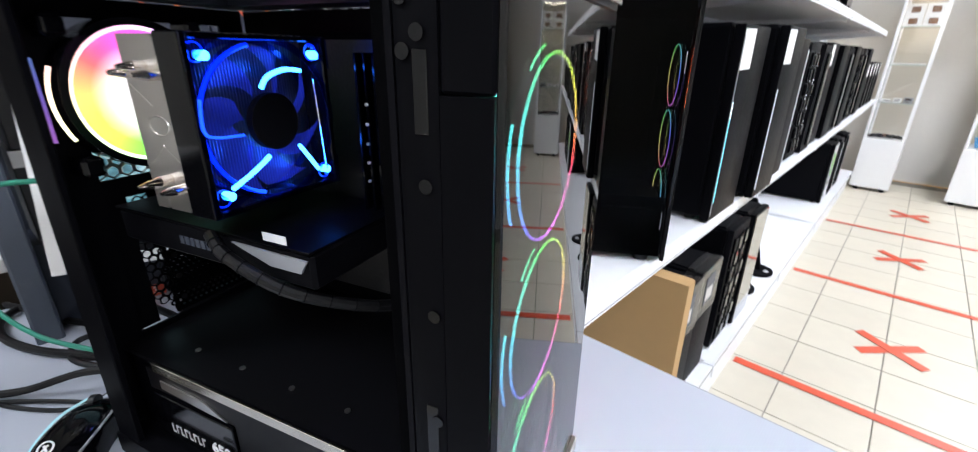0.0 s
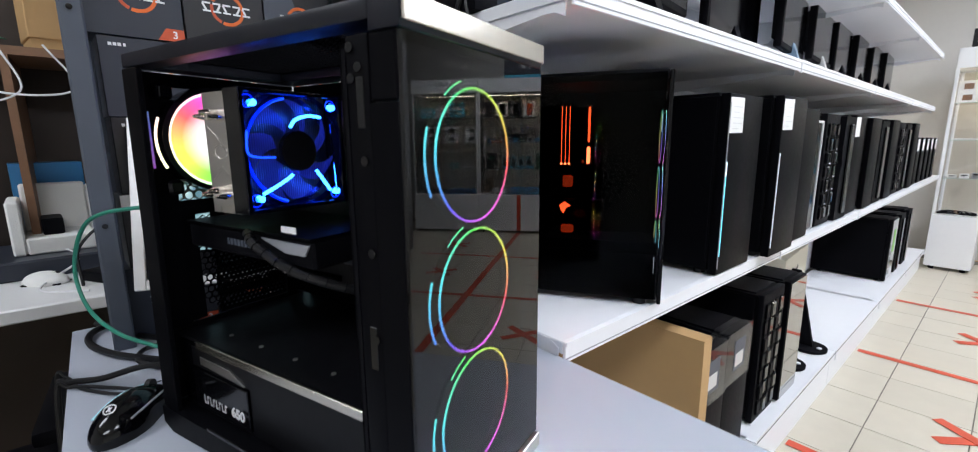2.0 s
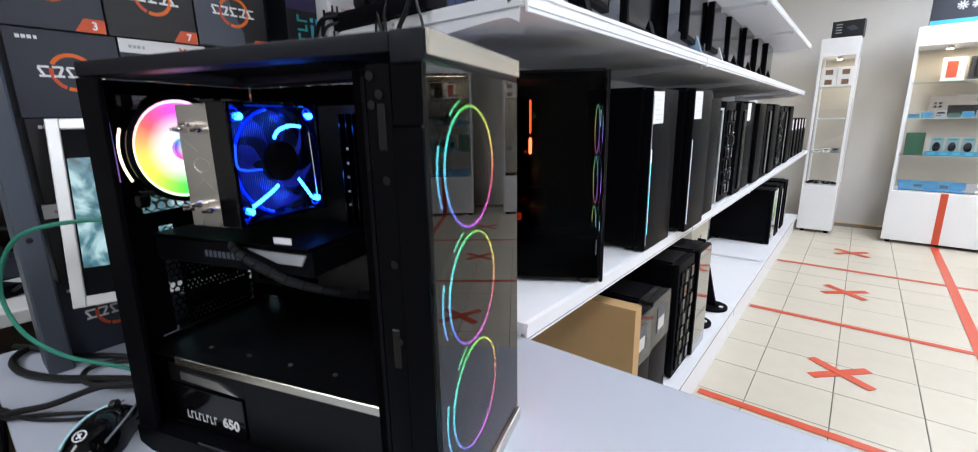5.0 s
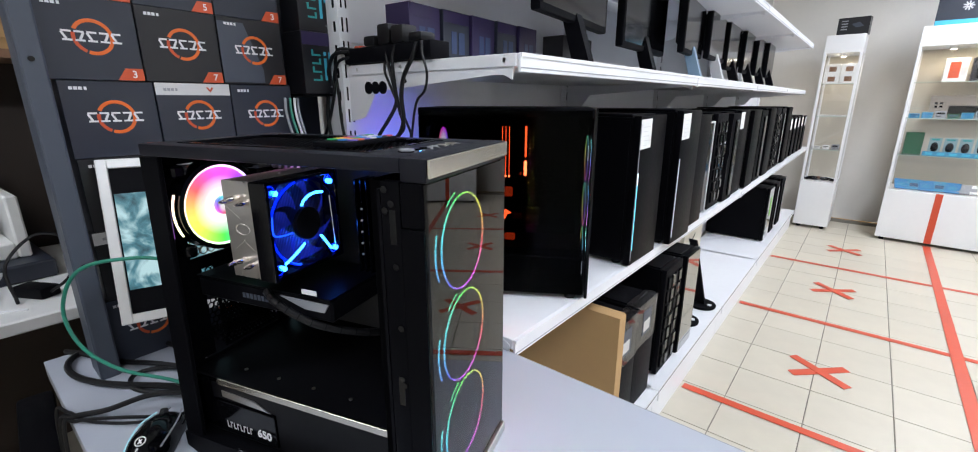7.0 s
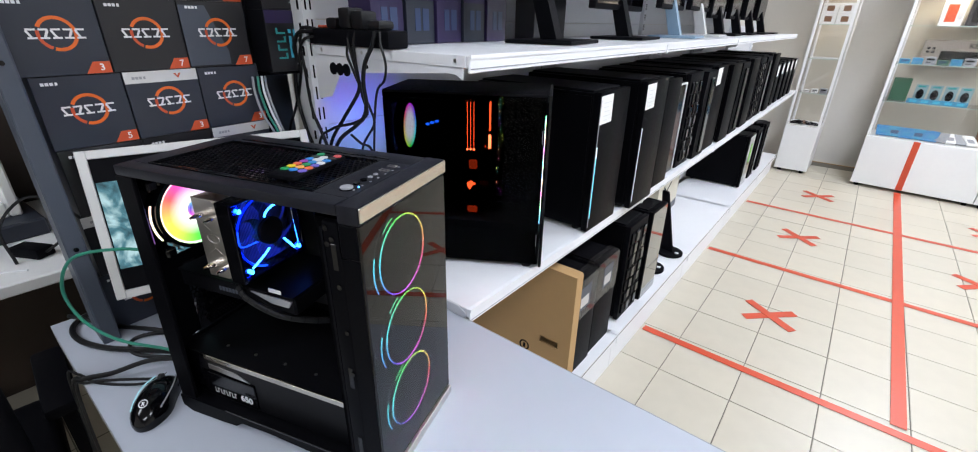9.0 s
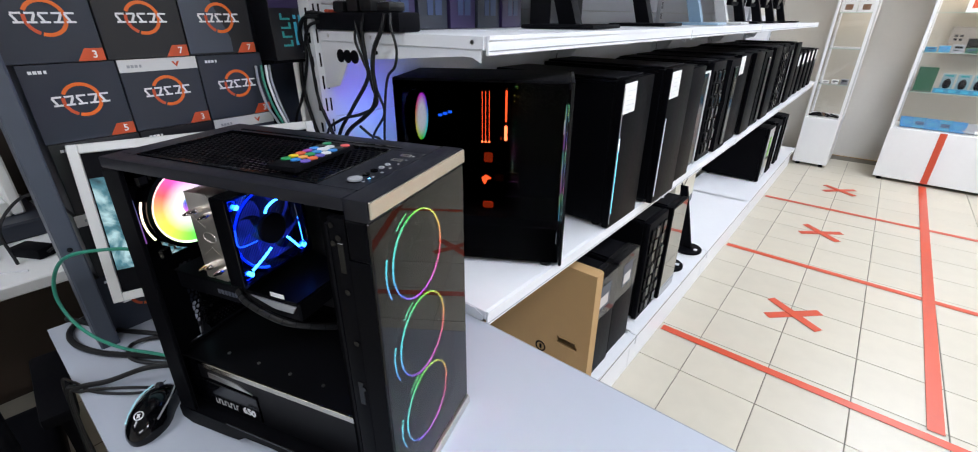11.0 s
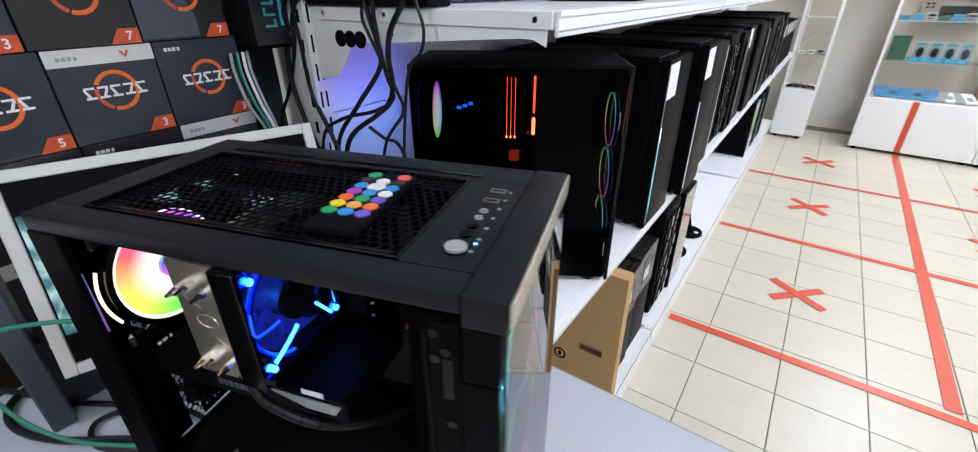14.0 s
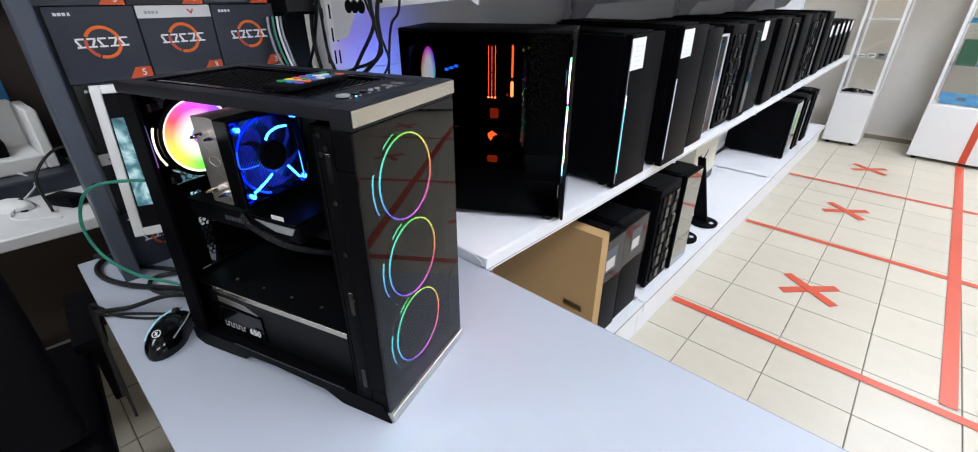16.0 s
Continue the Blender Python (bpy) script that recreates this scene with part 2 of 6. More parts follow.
def disc(bm, r, depth, seg=24, m=None, r0=0.0):
    """A round plate, or with r0 a flat ring, round the local x axis, from x = 0 to depth."""
    if not r0:
        f = [bm.verts.new((0, r * math.cos(2 * math.pi * i / seg), r * math.sin(2 * math.pi * i / seg))) for i in range(seg)]
        g = [bm.verts.new((depth, *v.co[1:])) for v in f]
        bm.faces.new(f)
        bm.faces.new(g[::-1])
        for i in range(seg):
            bm.faces.new((f[i], g[i], g[(i + 1) % seg], f[(i + 1) % seg]))
        vs = f + g
    else:
        loops = []
        for rr, x in ((r0, 0), (r, 0), (r, depth), (r0, depth)):
            loops.append([bm.verts.new((x, rr * math.cos(2 * math.pi * i / seg), rr * math.sin(2 * math.pi * i / seg))) for i in range(seg)])
        for k in range(4):
            p, q = loops[k], loops[(k + 1) % 4]
            for i in range(seg):
                bm.faces.new((p[i], q[i], q[(i + 1) % seg], p[(i + 1) % seg]))
        vs = [v for lp in loops for v in lp]
    bmesh.ops.recalc_face_normals(bm, faces=bm.faces[:])
    if m is not None:
        bmesh.ops.transform(bm, matrix=m, verts=vs)
    return bm


def mesh_of(name, bm, material):
    bm.normal_update()
    me = bpy.data.meshes.new(name)
    bm.to_mesh(me)
    bm.free()
    for p in me.polygons:
        p.use_smooth = True
    me.set_sharp_from_angle(angle=radians(35))
    me.materials.append(material)
    return me


def part(name, bm, material, parent, label="", m=None):
    """One mesh object under a thing or a part."""
    me = bm if isinstance(bm, bpy.types.Mesh) else mesh_of(name, bm, material)
    ob = new(name, me)
    ob.parent = parent
    if m is not None:
        ob.matrix_basis = m
    return tagged(ob, label) if label else ob


def thing(name, m, label, category, group="", kind=""):
    ob = new(name)
    ob.empty_display_size = 0.05
    ob.matrix_basis = m
    return tagged(ob, label, category, group, kind)


def solid(name, bm, material, label, category, group="", kind="", m=None):
    ob = new(name, mesh_of(name, bm, material))
    if m is not None:
        ob.matrix_basis = m
    return tagged(ob, label, category, group, kind)


def words(text, size, depth=0.0004, bold=0.0):
    """A mesh of lettering in the built-in font, in the plane x, z, read from -y."""
    cu = bpy.data.curves.new("lettering", "FONT")
    cu.body, cu.size, cu.extrude, cu.align_x, cu.align_y, cu.offset = text, size, depth, "CENTER", "CENTER", bold
    ob = bpy.data.objects.new("lettering", cu)
    me = bpy.data.meshes.new_from_object(ob)
    bpy.data.objects.remove(ob)
    me.transform(pose(0, 0, 0, 90))
    return me


B = bmesh.new

# ---- the room ----
X0, X1, Y0, Y1 = -3.4, 3.3, -2.6, 6.58
solid("wall_north", bx(B(), X0 - 0.1, X1 + 0.1, Y1, Y1 + 0.1, 0, CEIL), M["wall"], "warm grey painted wall behind the glass cabinets", "wall", kind="structure")
solid("wall_south", bx(B(), X0 - 0.1, X1 + 0.1, Y0 - 0.1, Y0, 0, CEIL), M["wall"], "plain grey painted wall behind the desk", "wall", kind="structure")
solid("wall_east", bx(B(), X1, X1 + 0.1, Y0, Y1, 0, CEIL), M["wall"], "plain grey painted side wall", "wall", kind="structure")
solid("wall_west", bx(B(), X0 - 0.1, X0, Y0, Y1, 0, CEIL), M["wall"], "plain grey painted wall of the workshop", "wall", kind="structure")
solid("ceiling", bx(B(), X0 - 0.1, X1 + 0.1, Y0 - 0.1, Y1 + 0.1, CEIL, CEIL + 0.1), M["ceiling"], "off-white ceiling with light panels", "ceiling", kind="structure")
solid("wall_divider", bx(B(), -0.86, -0.78, 0.75, Y1, 0, CEIL), M["wall"], "plain wall behind the white shelving", "wall", kind="structure")


def ceiling_light(x, y):
    t = thing("ceiling_light", pose(x, y, CEIL), "white ceiling light panel, switched on", "ceiling light", "ceiling lights")
    part("frame", bx(bx(bx(bx(B(), -0.3, 0.3, -0.6, -0.58, -0.08, 0), -0.3, 0.3, 0.58, 0.6, -0.08, 0), -0.3, -0.28, -0.58, 0.58, -0.08, 0), 0.28, 0.3, -0.58, 0.58, -0.08, 0), M["white"], t)
    part("diffuser", bx(B(), -0.279, 0.279, -0.579, 0.579, -0.06, -0.04), M["lamp"], t)


# the last panel goes with the lamp added for the desk's left side
for x, y, w in LAMPS:
    ceiling_light(x, y)

# floor: a grout bed with tiles on it
TS, TX, TY = 0.3005, 0.326, 2.151
floor = solid("floor", bx(B(), X0, X1, Y0, Y1, -0.12, -0.006), M["grout"], "cream ceramic floor tiles with dark joints", "floor", kind="structure")


def tape(name, pts, w, label, group):
    t = thing(name, pose(*pts[0], 0.002), label, "floor tape", group)
    a, b = Vector(pts[0]), Vector(pts[1])
    d = b - a
    m = pose(0, 0, 0, 0, 0, math.degrees(math.atan2(d.y, d.x)))
    part("strip", bx(B(), 0, d.length, -w / 2, w / 2, 0, 0.0012, m=m), M["red"], t)
    return t


TAPEX = 0.90
for y, x1 in ((2.108, 2.9), (3.318, 2.9), (4.55, 1.77)):
    tape("floor_tape", ((-0.15, y), (x1, y - 0.02 * (x1 + 0.15) - 0.01)), 0.043, "long strip of red adhesive tape on cream tiles", "queue tapes")
tape("floor_tape", ((TAPEX - 0.012, 2.13), (TAPEX + 0.026, 5.77)), 0.053, "broad strip of red tape running along the aisle", "queue tapes").location.z += 0.0014


def cross(x, y, a):
    t = thing("tape_cross", pose(x, y, 0.002, 0, 0, a), "cross of two red tape strips on the floor", "floor tape", "tape crosses")
    part("strip", bx(B(), -0.15, 0.15, -0.024, 0.024, 0, 0.0012, m=pose(0, 0, 0, 0, 0, 40)), M["red"], t)
    part("strip", bx(B(), -0.15, 0.15, -0.024, 0.024, 0.0013, 0.0025, m=pose(0, 0, 0, 0, 0, -40)), M["red"], t)


for x, y, a in ((0.343, 2.663, 4), (0.326, 3.956, -3), (0.340, 5.140, 2), (1.384, 2.635, 0), (1.313, 3.877, 5), (1.487, 4.983, 0)):
    cross(x, y, a)

# ---- desk and what stands on it ----
DZ = 0.837


def ribbed(name, colour, step, strength):
    """Laminate with fine pressed ribs across it."""
    m = mat(name, colour, 0.42, vary=0.04, stain=0.05)
    n, l = m.node_tree.nodes, m.node_tree.links
    co, sep, s, bn = n.new("ShaderNodeTexCoord"), n.new("ShaderNodeSeparateXYZ"), n.new("ShaderNodeMath"), n.new("ShaderNodeBump")
    l.new(co.outputs["Object"], sep.inputs[0])
    k, w = n.new("ShaderNodeMath"), n.new("ShaderNodeMath")
    k.operation, w.operation = "MULTIPLY", "SINE"
    k.inputs[1].default_value = 2 * math.pi / step
    l.new(sep.outputs[0], k.inputs[0])
    l.new(k.outputs[0], w.inputs[0])
    bn.inputs["Strength"].default_value, bn.inputs["Distance"].default_value = strength, 0.0006
    l.new(w.outputs[0], bn.inputs["Height"])
    l.new(bn.outputs[0], n["Principled BSDF"].inputs["Normal"])
    n.remove(s)
    return m


M["desk"] = ribbed("ribbed_desk_laminate", (0.43, 0.46, 0.53), 0.0028, 0.08)
desk = thing("desk", pose(0.1, 0.4, 0), "pale grey desk with a ribbed laminate top", "desk")
bm = B()
out = [(-0.89, -0.298), (-0.91, -0.278), (-0.91, 0.30), (1.0, 0.30), (1.0, -0.298)]
prism(bm, out, 0.028, m=Matrix.Translation((0, 0, DZ - 0.0)) @ pose(0, 0, 0, -90) @ Matrix.Diagonal((1, 1, -1, 1)))
bm.normal_update()
bmesh.ops.recalc_face_normals(bm, faces=bm.faces[:])
zs = [v.co.z for v in bm.verts]
bmesh.ops.translate(bm, vec=(0, 0, DZ - max(zs)), verts=bm.verts[:])
part("desktop", bm, M["desk"], desk)
part("edge_strip", bx(B(), -0.888, 1.0, -0.3005, -0.298, DZ - 0.027, DZ - 0.002), M["grey"], desk, "worn grey edge band")
part("edge_strip", bx(B(), -0.908, 1.0, 0.30, 0.3025, DZ - 0.027, DZ - 0.002), M["grey"], desk, "grey edge band")
for x in (-0.85, 0.9):
    part("side_panel", bx(B(), x - 0.012, x + 0.012, -0.26, 0.27, 0, DZ - 0.028), M["grey"], desk)
part("back_panel", bx(B(), -0.838, 0.888, 0.24, 0.258, 0.25, DZ - 0.029), M["grey"], desk)

# ---- the computer on the desk ----
CW, CD, CH = 0.2035, 0.405, 0.435
CASE = pose(0.0412, 0.32, DZ, 0, 0, 17.7)
pc = thing("desktop_computer", CASE, "black tower computer with glowing fans and a glass front", "computer")


def hexhole_sheet(bm, w, h, step, hole, thick, mask=None):
    """A sheet in x, y from 0 to w and 0 to h pierced by six-sided holes, thick in z."""
    ny, nx = int(h / (step * 0.866)), int(w / step)
    for j in range(ny + 1):
        for i in range(nx + 1):
            cx, cy = (i + 0.5 * (j % 2)) * step, j * step * 0.866
            if cx > w or cy > h:
                continue
            o = [bm.verts.new((cx + step * 0.577 * math.sin(math.pi / 3 * k), cy + step * 0.577 * math.cos(math.pi / 3 * k), 0)) for k in range(6)]
            q = [bm.verts.new((cx + hole * math.sin(math.pi / 3 * k), cy + hole * math.cos(math.pi / 3 * k), 0)) for k in range(6)]
            d = [bm.verts.new((*v.co[:2], -thick)) for v in q]
            for k in range(6):
                bm.faces.new((o[k], q[k], q[(k + 1) % 6], o[(k + 1) % 6]))
                bm.faces.new((q[k], d[k], d[(k + 1) % 6], q[(k + 1) % 6]))
    bmesh.ops.remove_doubles(bm, verts=bm.verts[:], dist=2e-5)
    return bm


TD = 0.386


def lean(bm):
    """The back leans forward a little towards the top."""
    for v in bm.verts:
        v.co.x += (CD - TD - 0.001) * (v.co.z / CH)
    return bm


# shell
for ya, yb, za, zb in ((0.006, 0.04, 0.03, CH - 0.006), (0.174, CW - 0.004, 0.03, CH - 0.006), (0.04, 0.174, CH - 0.03, CH - 0.006), (0.04, 0.174, 0.03, 0.123), (0.04, 0.174, 0.258, 0.276)):
    part("rear_panel", lean(bx(B(), -CD, -CD + 0.003, ya, yb, za, min(zb, CH - 0.015))), M["black"], pc)
part("rear_pillar", lean(bx(B(), -CD, -CD + 0.032, 0, 0.006, 0.028, CH - 0.015, 0.001)), M["black"], pc)
part("far_side_panel", bx(B(), -TD + 0.003, -0.03, CW - 0.003, CW, 0.026, CH - 0.015, 0.001), M["black"], pc)
part("bottom_plate", bx(B(), -CD, -0.02, 0.002, CW - 0.003, 0.024, 0.028), M["black"], pc)
part("front_pillar", bx(B(), -0.050, -0.029, 0, 0.010, 0.026, CH - 0.022, 0.002, seg=2), M["black"], pc)
part("corner_block", bx(B(), -0.0288, -0.0045, 0, 0.012, CH - 0.066, CH - 0.0225, 0.0015), M["black"], pc)
part("corner_block", bx(B(), -0.0288, -0.0045, 0, 0.012, 0.026, 0.052, 0.0015), M["black"], pc)
part("edge_cover", bx(B(), -0.0288, -0.0045, 0.0, 0.003, 0.0525, CH - 0.0665), M["black"], pc)
part("inner_pillar", bx(bx(B(), -0.054, -0.0505, 0.0, 0.02, 0.03, CH - 0.03), -0.070, -0.0545, 0.016, 0.020, 0.03, CH - 0.03), M["black_matt"], pc)
for z in (0.052, 0.175, 0.352):
    part("slot", bx(B(), -0.041, -0.034, -0.0008, 0.0002, z, z + 0.034, 0.0004), M["black_gloss"], pc)
for x, z in ((-0.034, 0.20), (-0.034, 0.265), (-0.036, 0.33), (-0.045, 0.405), (-0.038, 0.392), (-0.045, 0.385)):
    part("screw", disc(B(), 0.0034, 0.002, 12, m=pose(x, -0.0015, z, 0, 0, 90)), M["black_gloss"], pc)
# top rail and lid with its vent
top = part("top_cover", bx(bx(bx(bx(B(), -TD, -0.028, 0, 0.024, CH - 0.0145, CH, 0.003, seg=2), -TD, -0.028, 0.162, CW, CH - 0.0145, CH, 0.003, seg=2),
           -TD, -0.352, 0.024, 0.162, CH - 0.014, CH - 0.0005), -0.078, -0.028, 0.024, 0.162, CH - 0.014, CH - 0.0005), M["top_plastic"], pc)
part("vent_mesh", hexhole_sheet(B(), 0.272, 0.134, 0.0085, 0.0038, 0.0012), M["black"], top, "hexagonal vent mesh", m=pose(-0.351, 0.026, CH - 0.003))
part("vent_rim", bx(bx(bx(bx(B(), -0.350, -0.080, 0.0245, 0.0265, CH - 0.004, CH + 0.0008), -0.350, -0.080, 0.1595, 0.1615, CH - 0.004, CH + 0.0008),
     -0.352, -0.350, 0.0245, 0.1615, CH - 0.004, CH + 0.0008), -0.080, -0.078, 0.0245, 0.1615, CH - 0.004, CH + 0.0008), M["black_gloss"], top)
part("slot_bar", bx(B(), -0.345, -0.070, 0.170, 0.174, CH - 0.001, CH + 0.0012, 0.0004), M["black_gloss"], top)
part("slot_bar", bx(B(), -0.335, -0.085, 0.028, 0.031, CH - 0.003, CH + 0.0006), M["black_gloss"], top)
part("front_cap", bx(B(), -0.0275, 0.0, -0.001, CW + 0.001, CH - 0.022, CH, 0.002, seg=2), M["top_plastic"], pc)
part("front_bar", bx(B(), 0.0004, 0.003, 0.0005, CW - 0.0005, CH - 0.018, CH - 0.001, 0.0006), M["alu"], pc, "bronze brushed metal bar")
# controls
part("power_button", disc(B(), 0.0075, 0.003, 24, m=pose(-0.048, 0.047, CH - 0.0005, 0, -90)), M["grey"], pc, "round grey power button")
part("power_ring", disc(B(), 0.0088, 0.0012, 24, m=pose(-0.048, 0.047, CH - 0.0005, 0, -90), r0=0.0076), M["black_gloss"], pc)
for y in (0.066, 0.080):
    part("small_button", disc(B(), 0.0042, 0.002, 16, m=pose(-0.048, y, CH - 0.0005, 0, -90)), M["black_gloss"], pc)
for y in (0.094, 0.106):
    part("audio_socket", disc(B(), 0.0032, 0.0014, 14, m=pose(-0.048, y, CH - 0.0005, 0, -90), r0=0.0018), M["grey"], pc)
for y in (0.126, 0.146):
    part("usb_socket", bx(bx(bx(bx(B(), -0.0545, -0.0415, y - 0.0035, y - 0.0025, CH - 0.001, CH + 0.0006), -0.0545, -0.0415, y + 0.0025, y + 0.0035, CH - 0.001, CH + 0.0006),
         -0.0545, -0.0535, y - 0.0035, y + 0.0035, CH - 0.001, CH + 0.0006), -0.0425, -0.0415, y - 0.0035, y + 0.0035, CH - 0.001, CH + 0.0006), M["steel"], pc)
for k in range(7):
    part("symbol", bx(B(), -0.0385, -0.0365, 0.045 + k * 0.0165, 0.0475 + k * 0.0165, CH - 0.0004, CH + 0.0004), M["grey"], pc)
part("power_light", disc(B(), 0.0009, 0.0008, 8, m=pose(-0.0375, 0.056, CH, 0, -90)), glow("blue_dot", (0.1, 0.4, 1), 8), pc)

# glass front, its foot bar and the fans behind it
front_glass = part("front_glass", bx(B(), -0.004, 0.0, 0.0, CW, 0.018, CH - 0.0225, 0.0008), M["smoke"], pc, "dark tinted glass front")
front_glass.visible_shadow = False
part("foot_bar", bx(B(), -0.006, 0.004, 0.0, CW, 0.0, 0.0165, 0.001), M["steel"], pc, "brushed steel bar under the glass")
part("fan_wall", bx(B(), -0.070, -0.0200, 0.0125, CW - 0.004, 0.026, CH - 0.024), M["acrylic"], pc)
RGB_RING = [rainbow("ring_led_%d" % k, 50.0, turn=tn, sat=0.86) for k, tn in enumerate((0.04, 0.06, 0.03))]
for k, z in enumerate((0.3305, 0.2135, 0.0979)):
    fan = part("front_fan", disc(B(), 0.0590, 0.003, 40, r0=0.0530), M["acrylic"], pc, m=pose(-0.0195, 0.1005, z))
    part("ring_light", ring(B(), 0.0550, 0.0010, seg=80), RGB_RING[k], fan, "rainbow light ring", m=pose(0.0080, 0, 0))
    part("side_light", ring(B(), 0.0665, 0.0009, 160, 205, seg=20), RGB_RING[k], fan, "curved light strip", m=pose(0.0072, 0, 0))
    part("side_light", ring(B(), 0.0620, 0.0007, 108, 131, seg=12), RGB_RING[k], fan, "short light strip", m=pose(0.0072, 0, 0))

# cover over the power supply, with the label in its window
shroud = part("power_supply_cover", bx(bx(B(), -CD + 0.004, -0.071, 0.0225, CW - 0.004, 0.1125, 0.1165), -0.250, -0.071, 0.0198, 0.0224, 0.03, 0.1070, 0.0008), M["cover"], pc)
part("cover_edge", bx(B(), -0.350, -0.054, 0.0182, 0.0205, 0.1074, 0.1170, 0.0005), M["alu"], shroud, "bright metal edge")
part("cover_side", bx(bx(B(), -0.365, -0.2505, 0.0205, 0.0224, 0.084, 0.1070), -0.365, -0.2505, 0.0205, 0.0224, 0.030, 0.034), M["cover"], shroud)
part("window_trim", prism(B(), [(-0.345, 0.0985), (-0.285, 0.0965), (-0.258, 0.0855), (-0.345, 0.0895)], 0.0012, m=pose(0, 0.0190, 0)), M["steel"], shroud)
psu = part("power_supply", bx(B(), -0.398, -0.252, 0.0228, 0.17, 0.03, 0.110, 0.001), M["black_gloss"], pc)
part("rating_mark", words("650", 0.0165, 0.0003, 0.0004), None, psu, "white number on the power supply", m=pose(-0.2715, 0.0166, 0.0495, 0, 3)).data.materials.append(M["ink"])
for k in range(8):
    part("name_bar", bx(bx(B(), -0.3400 + k * 0.0061, -0.3388 + k * 0.0061, 0.0164, 0.0168, 0.0435, 0.0535), -0.3388 + k * 0.0061, -0.3357 + k * 0.0061, 0.0164, 0.0168, 0.0435 + 0.008 * (k % 2), 0.0455 + 0.008 * (k % 2)), M["silver"], psu)
part("label_plate", bx(B(), -0.360, -0.2505, 0.0169, 0.0227, 0.035, 0.083, 0.0008), M["black_gloss"], psu)
# sill and shaped feet
part("side_sill", prism(B(), [(-CD, 0.03), (-0.012, 0.03), (-0.006, 0.012), (0.0, 0.0), (-0.085, 0.0), (-0.115, 0.014), (-0.215, 0.019), (-0.27, 0.017), (-0.285, 0.006), (-0.318, 0.003), (-0.385, 0.0), (-CD, 0.008)], 0.016, m=pose(0, -0.002, 0)), M["black"], pc)
part("far_sill", prism(B(), [(-CD, 0.03), (-0.012, 0.03), (0.0, 0.0), (-0.085, 0.0), (-0.115, 0.014), (-0.27, 0.017), (-0.285, 0.006), (-0.385, 0.0), (-CD, 0.008)], 0.014, m=pose(0, CW - 0.014, 0)), M["black"], pc)
part("sill_groove", bx(B(), -0.30, -0.075, -0.0035, -0.0021, 0.032, 0.036, 0.0005), M["black_gloss"], pc)

INSIDE = Matrix.Translation((0, -0.003, -0.012))


def inner(name, bm, material, parent, label="", m=None):
    """A part that is mounted on the tray inside the case."""
    return part(name, bm, material, parent, label, INSIDE @ m if m is not None else INSIDE)


# main board and what is on it
MB = 0.176
board = inner("motherboard", bx(B(), -0.395, -0.15, MB, MB + 0.002, 0.16, 0.405), M["board"], pc)
inner("board_tray", bx(B(), -CD + 0.004, -0.099, MB + 0.008, MB + 0.010, 0.14, CH - 0.024), M["acrylic"], pc)
part("port_cover", bx(B(), -0.392, -0.358, MB - 0.035, MB, 0.275, 0.40, 0.002), M["black_gloss"], board)
for k in range(4):
    part("memory_module", bx(B(), -0.192 + k * 0.009, -0.189 + k * 0.009, MB - 0.032, MB, 0.262, 0.395, 0.0006), M["black_gloss"], board)
for k in range(9):
    part("capacitor", cyl(B(), (-0.352 + 0.012 * (k % 5), MB, 0.402 - 0.01 * (k // 5)), (-0.352 + 0.012 * (k % 5), MB - 0.011, 0.402 - 0.01 * (k // 5)), 0.0035, 12), M["steel"], board)
for z in (0.172, 0.205, 0.236):
    part("card_slot", bx(B(), -0.37, -0.275, MB - 0.011, MB, z, z + 0.007), M["black_matt"], board)
part("heat_sink", bx(B(), -0.26, -0.225, MB - 0.012, MB, 0.20, 0.235, 0.003), M["dark_grey"], board)
for k in range(5):
    part("memory_light", cyl(B(), (-0.182 + 0.0007 * k, MB - 0.034, 0.292 + 0.016 * k), (-0.182 + 0.0007 * k, MB - 0.036, 0.292 + 0.016 * k), 0.0012, 8), M["ink"], board)
# graphics card
card = inner("graphics_card", bx(B(), -0.395, -0.165, 0.052, 0.168, 0.232, 0.262, 0.003), M["black_matt"], pc)
for k in range(8):
    part("name_bar", bx(B(), -0.312 + k * 0.0066, -0.3075 + k * 0.0066, 0.0512, 0.0522, 0.2435, 0.2505), M["dark_grey"], card, "grey letter-sized bar")
part("back_plate", bx(B(), -0.395, -0.165, 0.050, 0.168, 0.2622, 0.2642, 0.0005), M["black"], card, "dark metal back plate")
part("cooler_trim", prism(B(), [(-0.245, 0.258), (-0.205, 0.246), (-0.175, 0.246), (-0.168, 0.257)], 0.002, m=pose(0, 0.0495, 0)), M["grey"], card)
tb = spline([(-0.262, 0.046, 0.262), (-0.235, 0.038, 0.252), (-0.19, 0.05, 0.228), (-0.15, 0.09, 0.205), (-0.125, 0.14, 0.19), (-0.11, 0.172, 0.18)], 10)
cable = inner("power_lead", tube(B(), tb, 0.0050, 10), M["rubber"], pc, "black sleeved power lead")
for q in range(4, len(tb) - 8, 3):
    part("band", ring(B(), 0.0051, 0.0006, seg=14, tube=5, m=Matrix.Translation(tb[q]) @ (tb[q + 1] - tb[q]).to_track_quat("X", "Z").to_matrix().to_4x4()), M["black_matt"], cable)

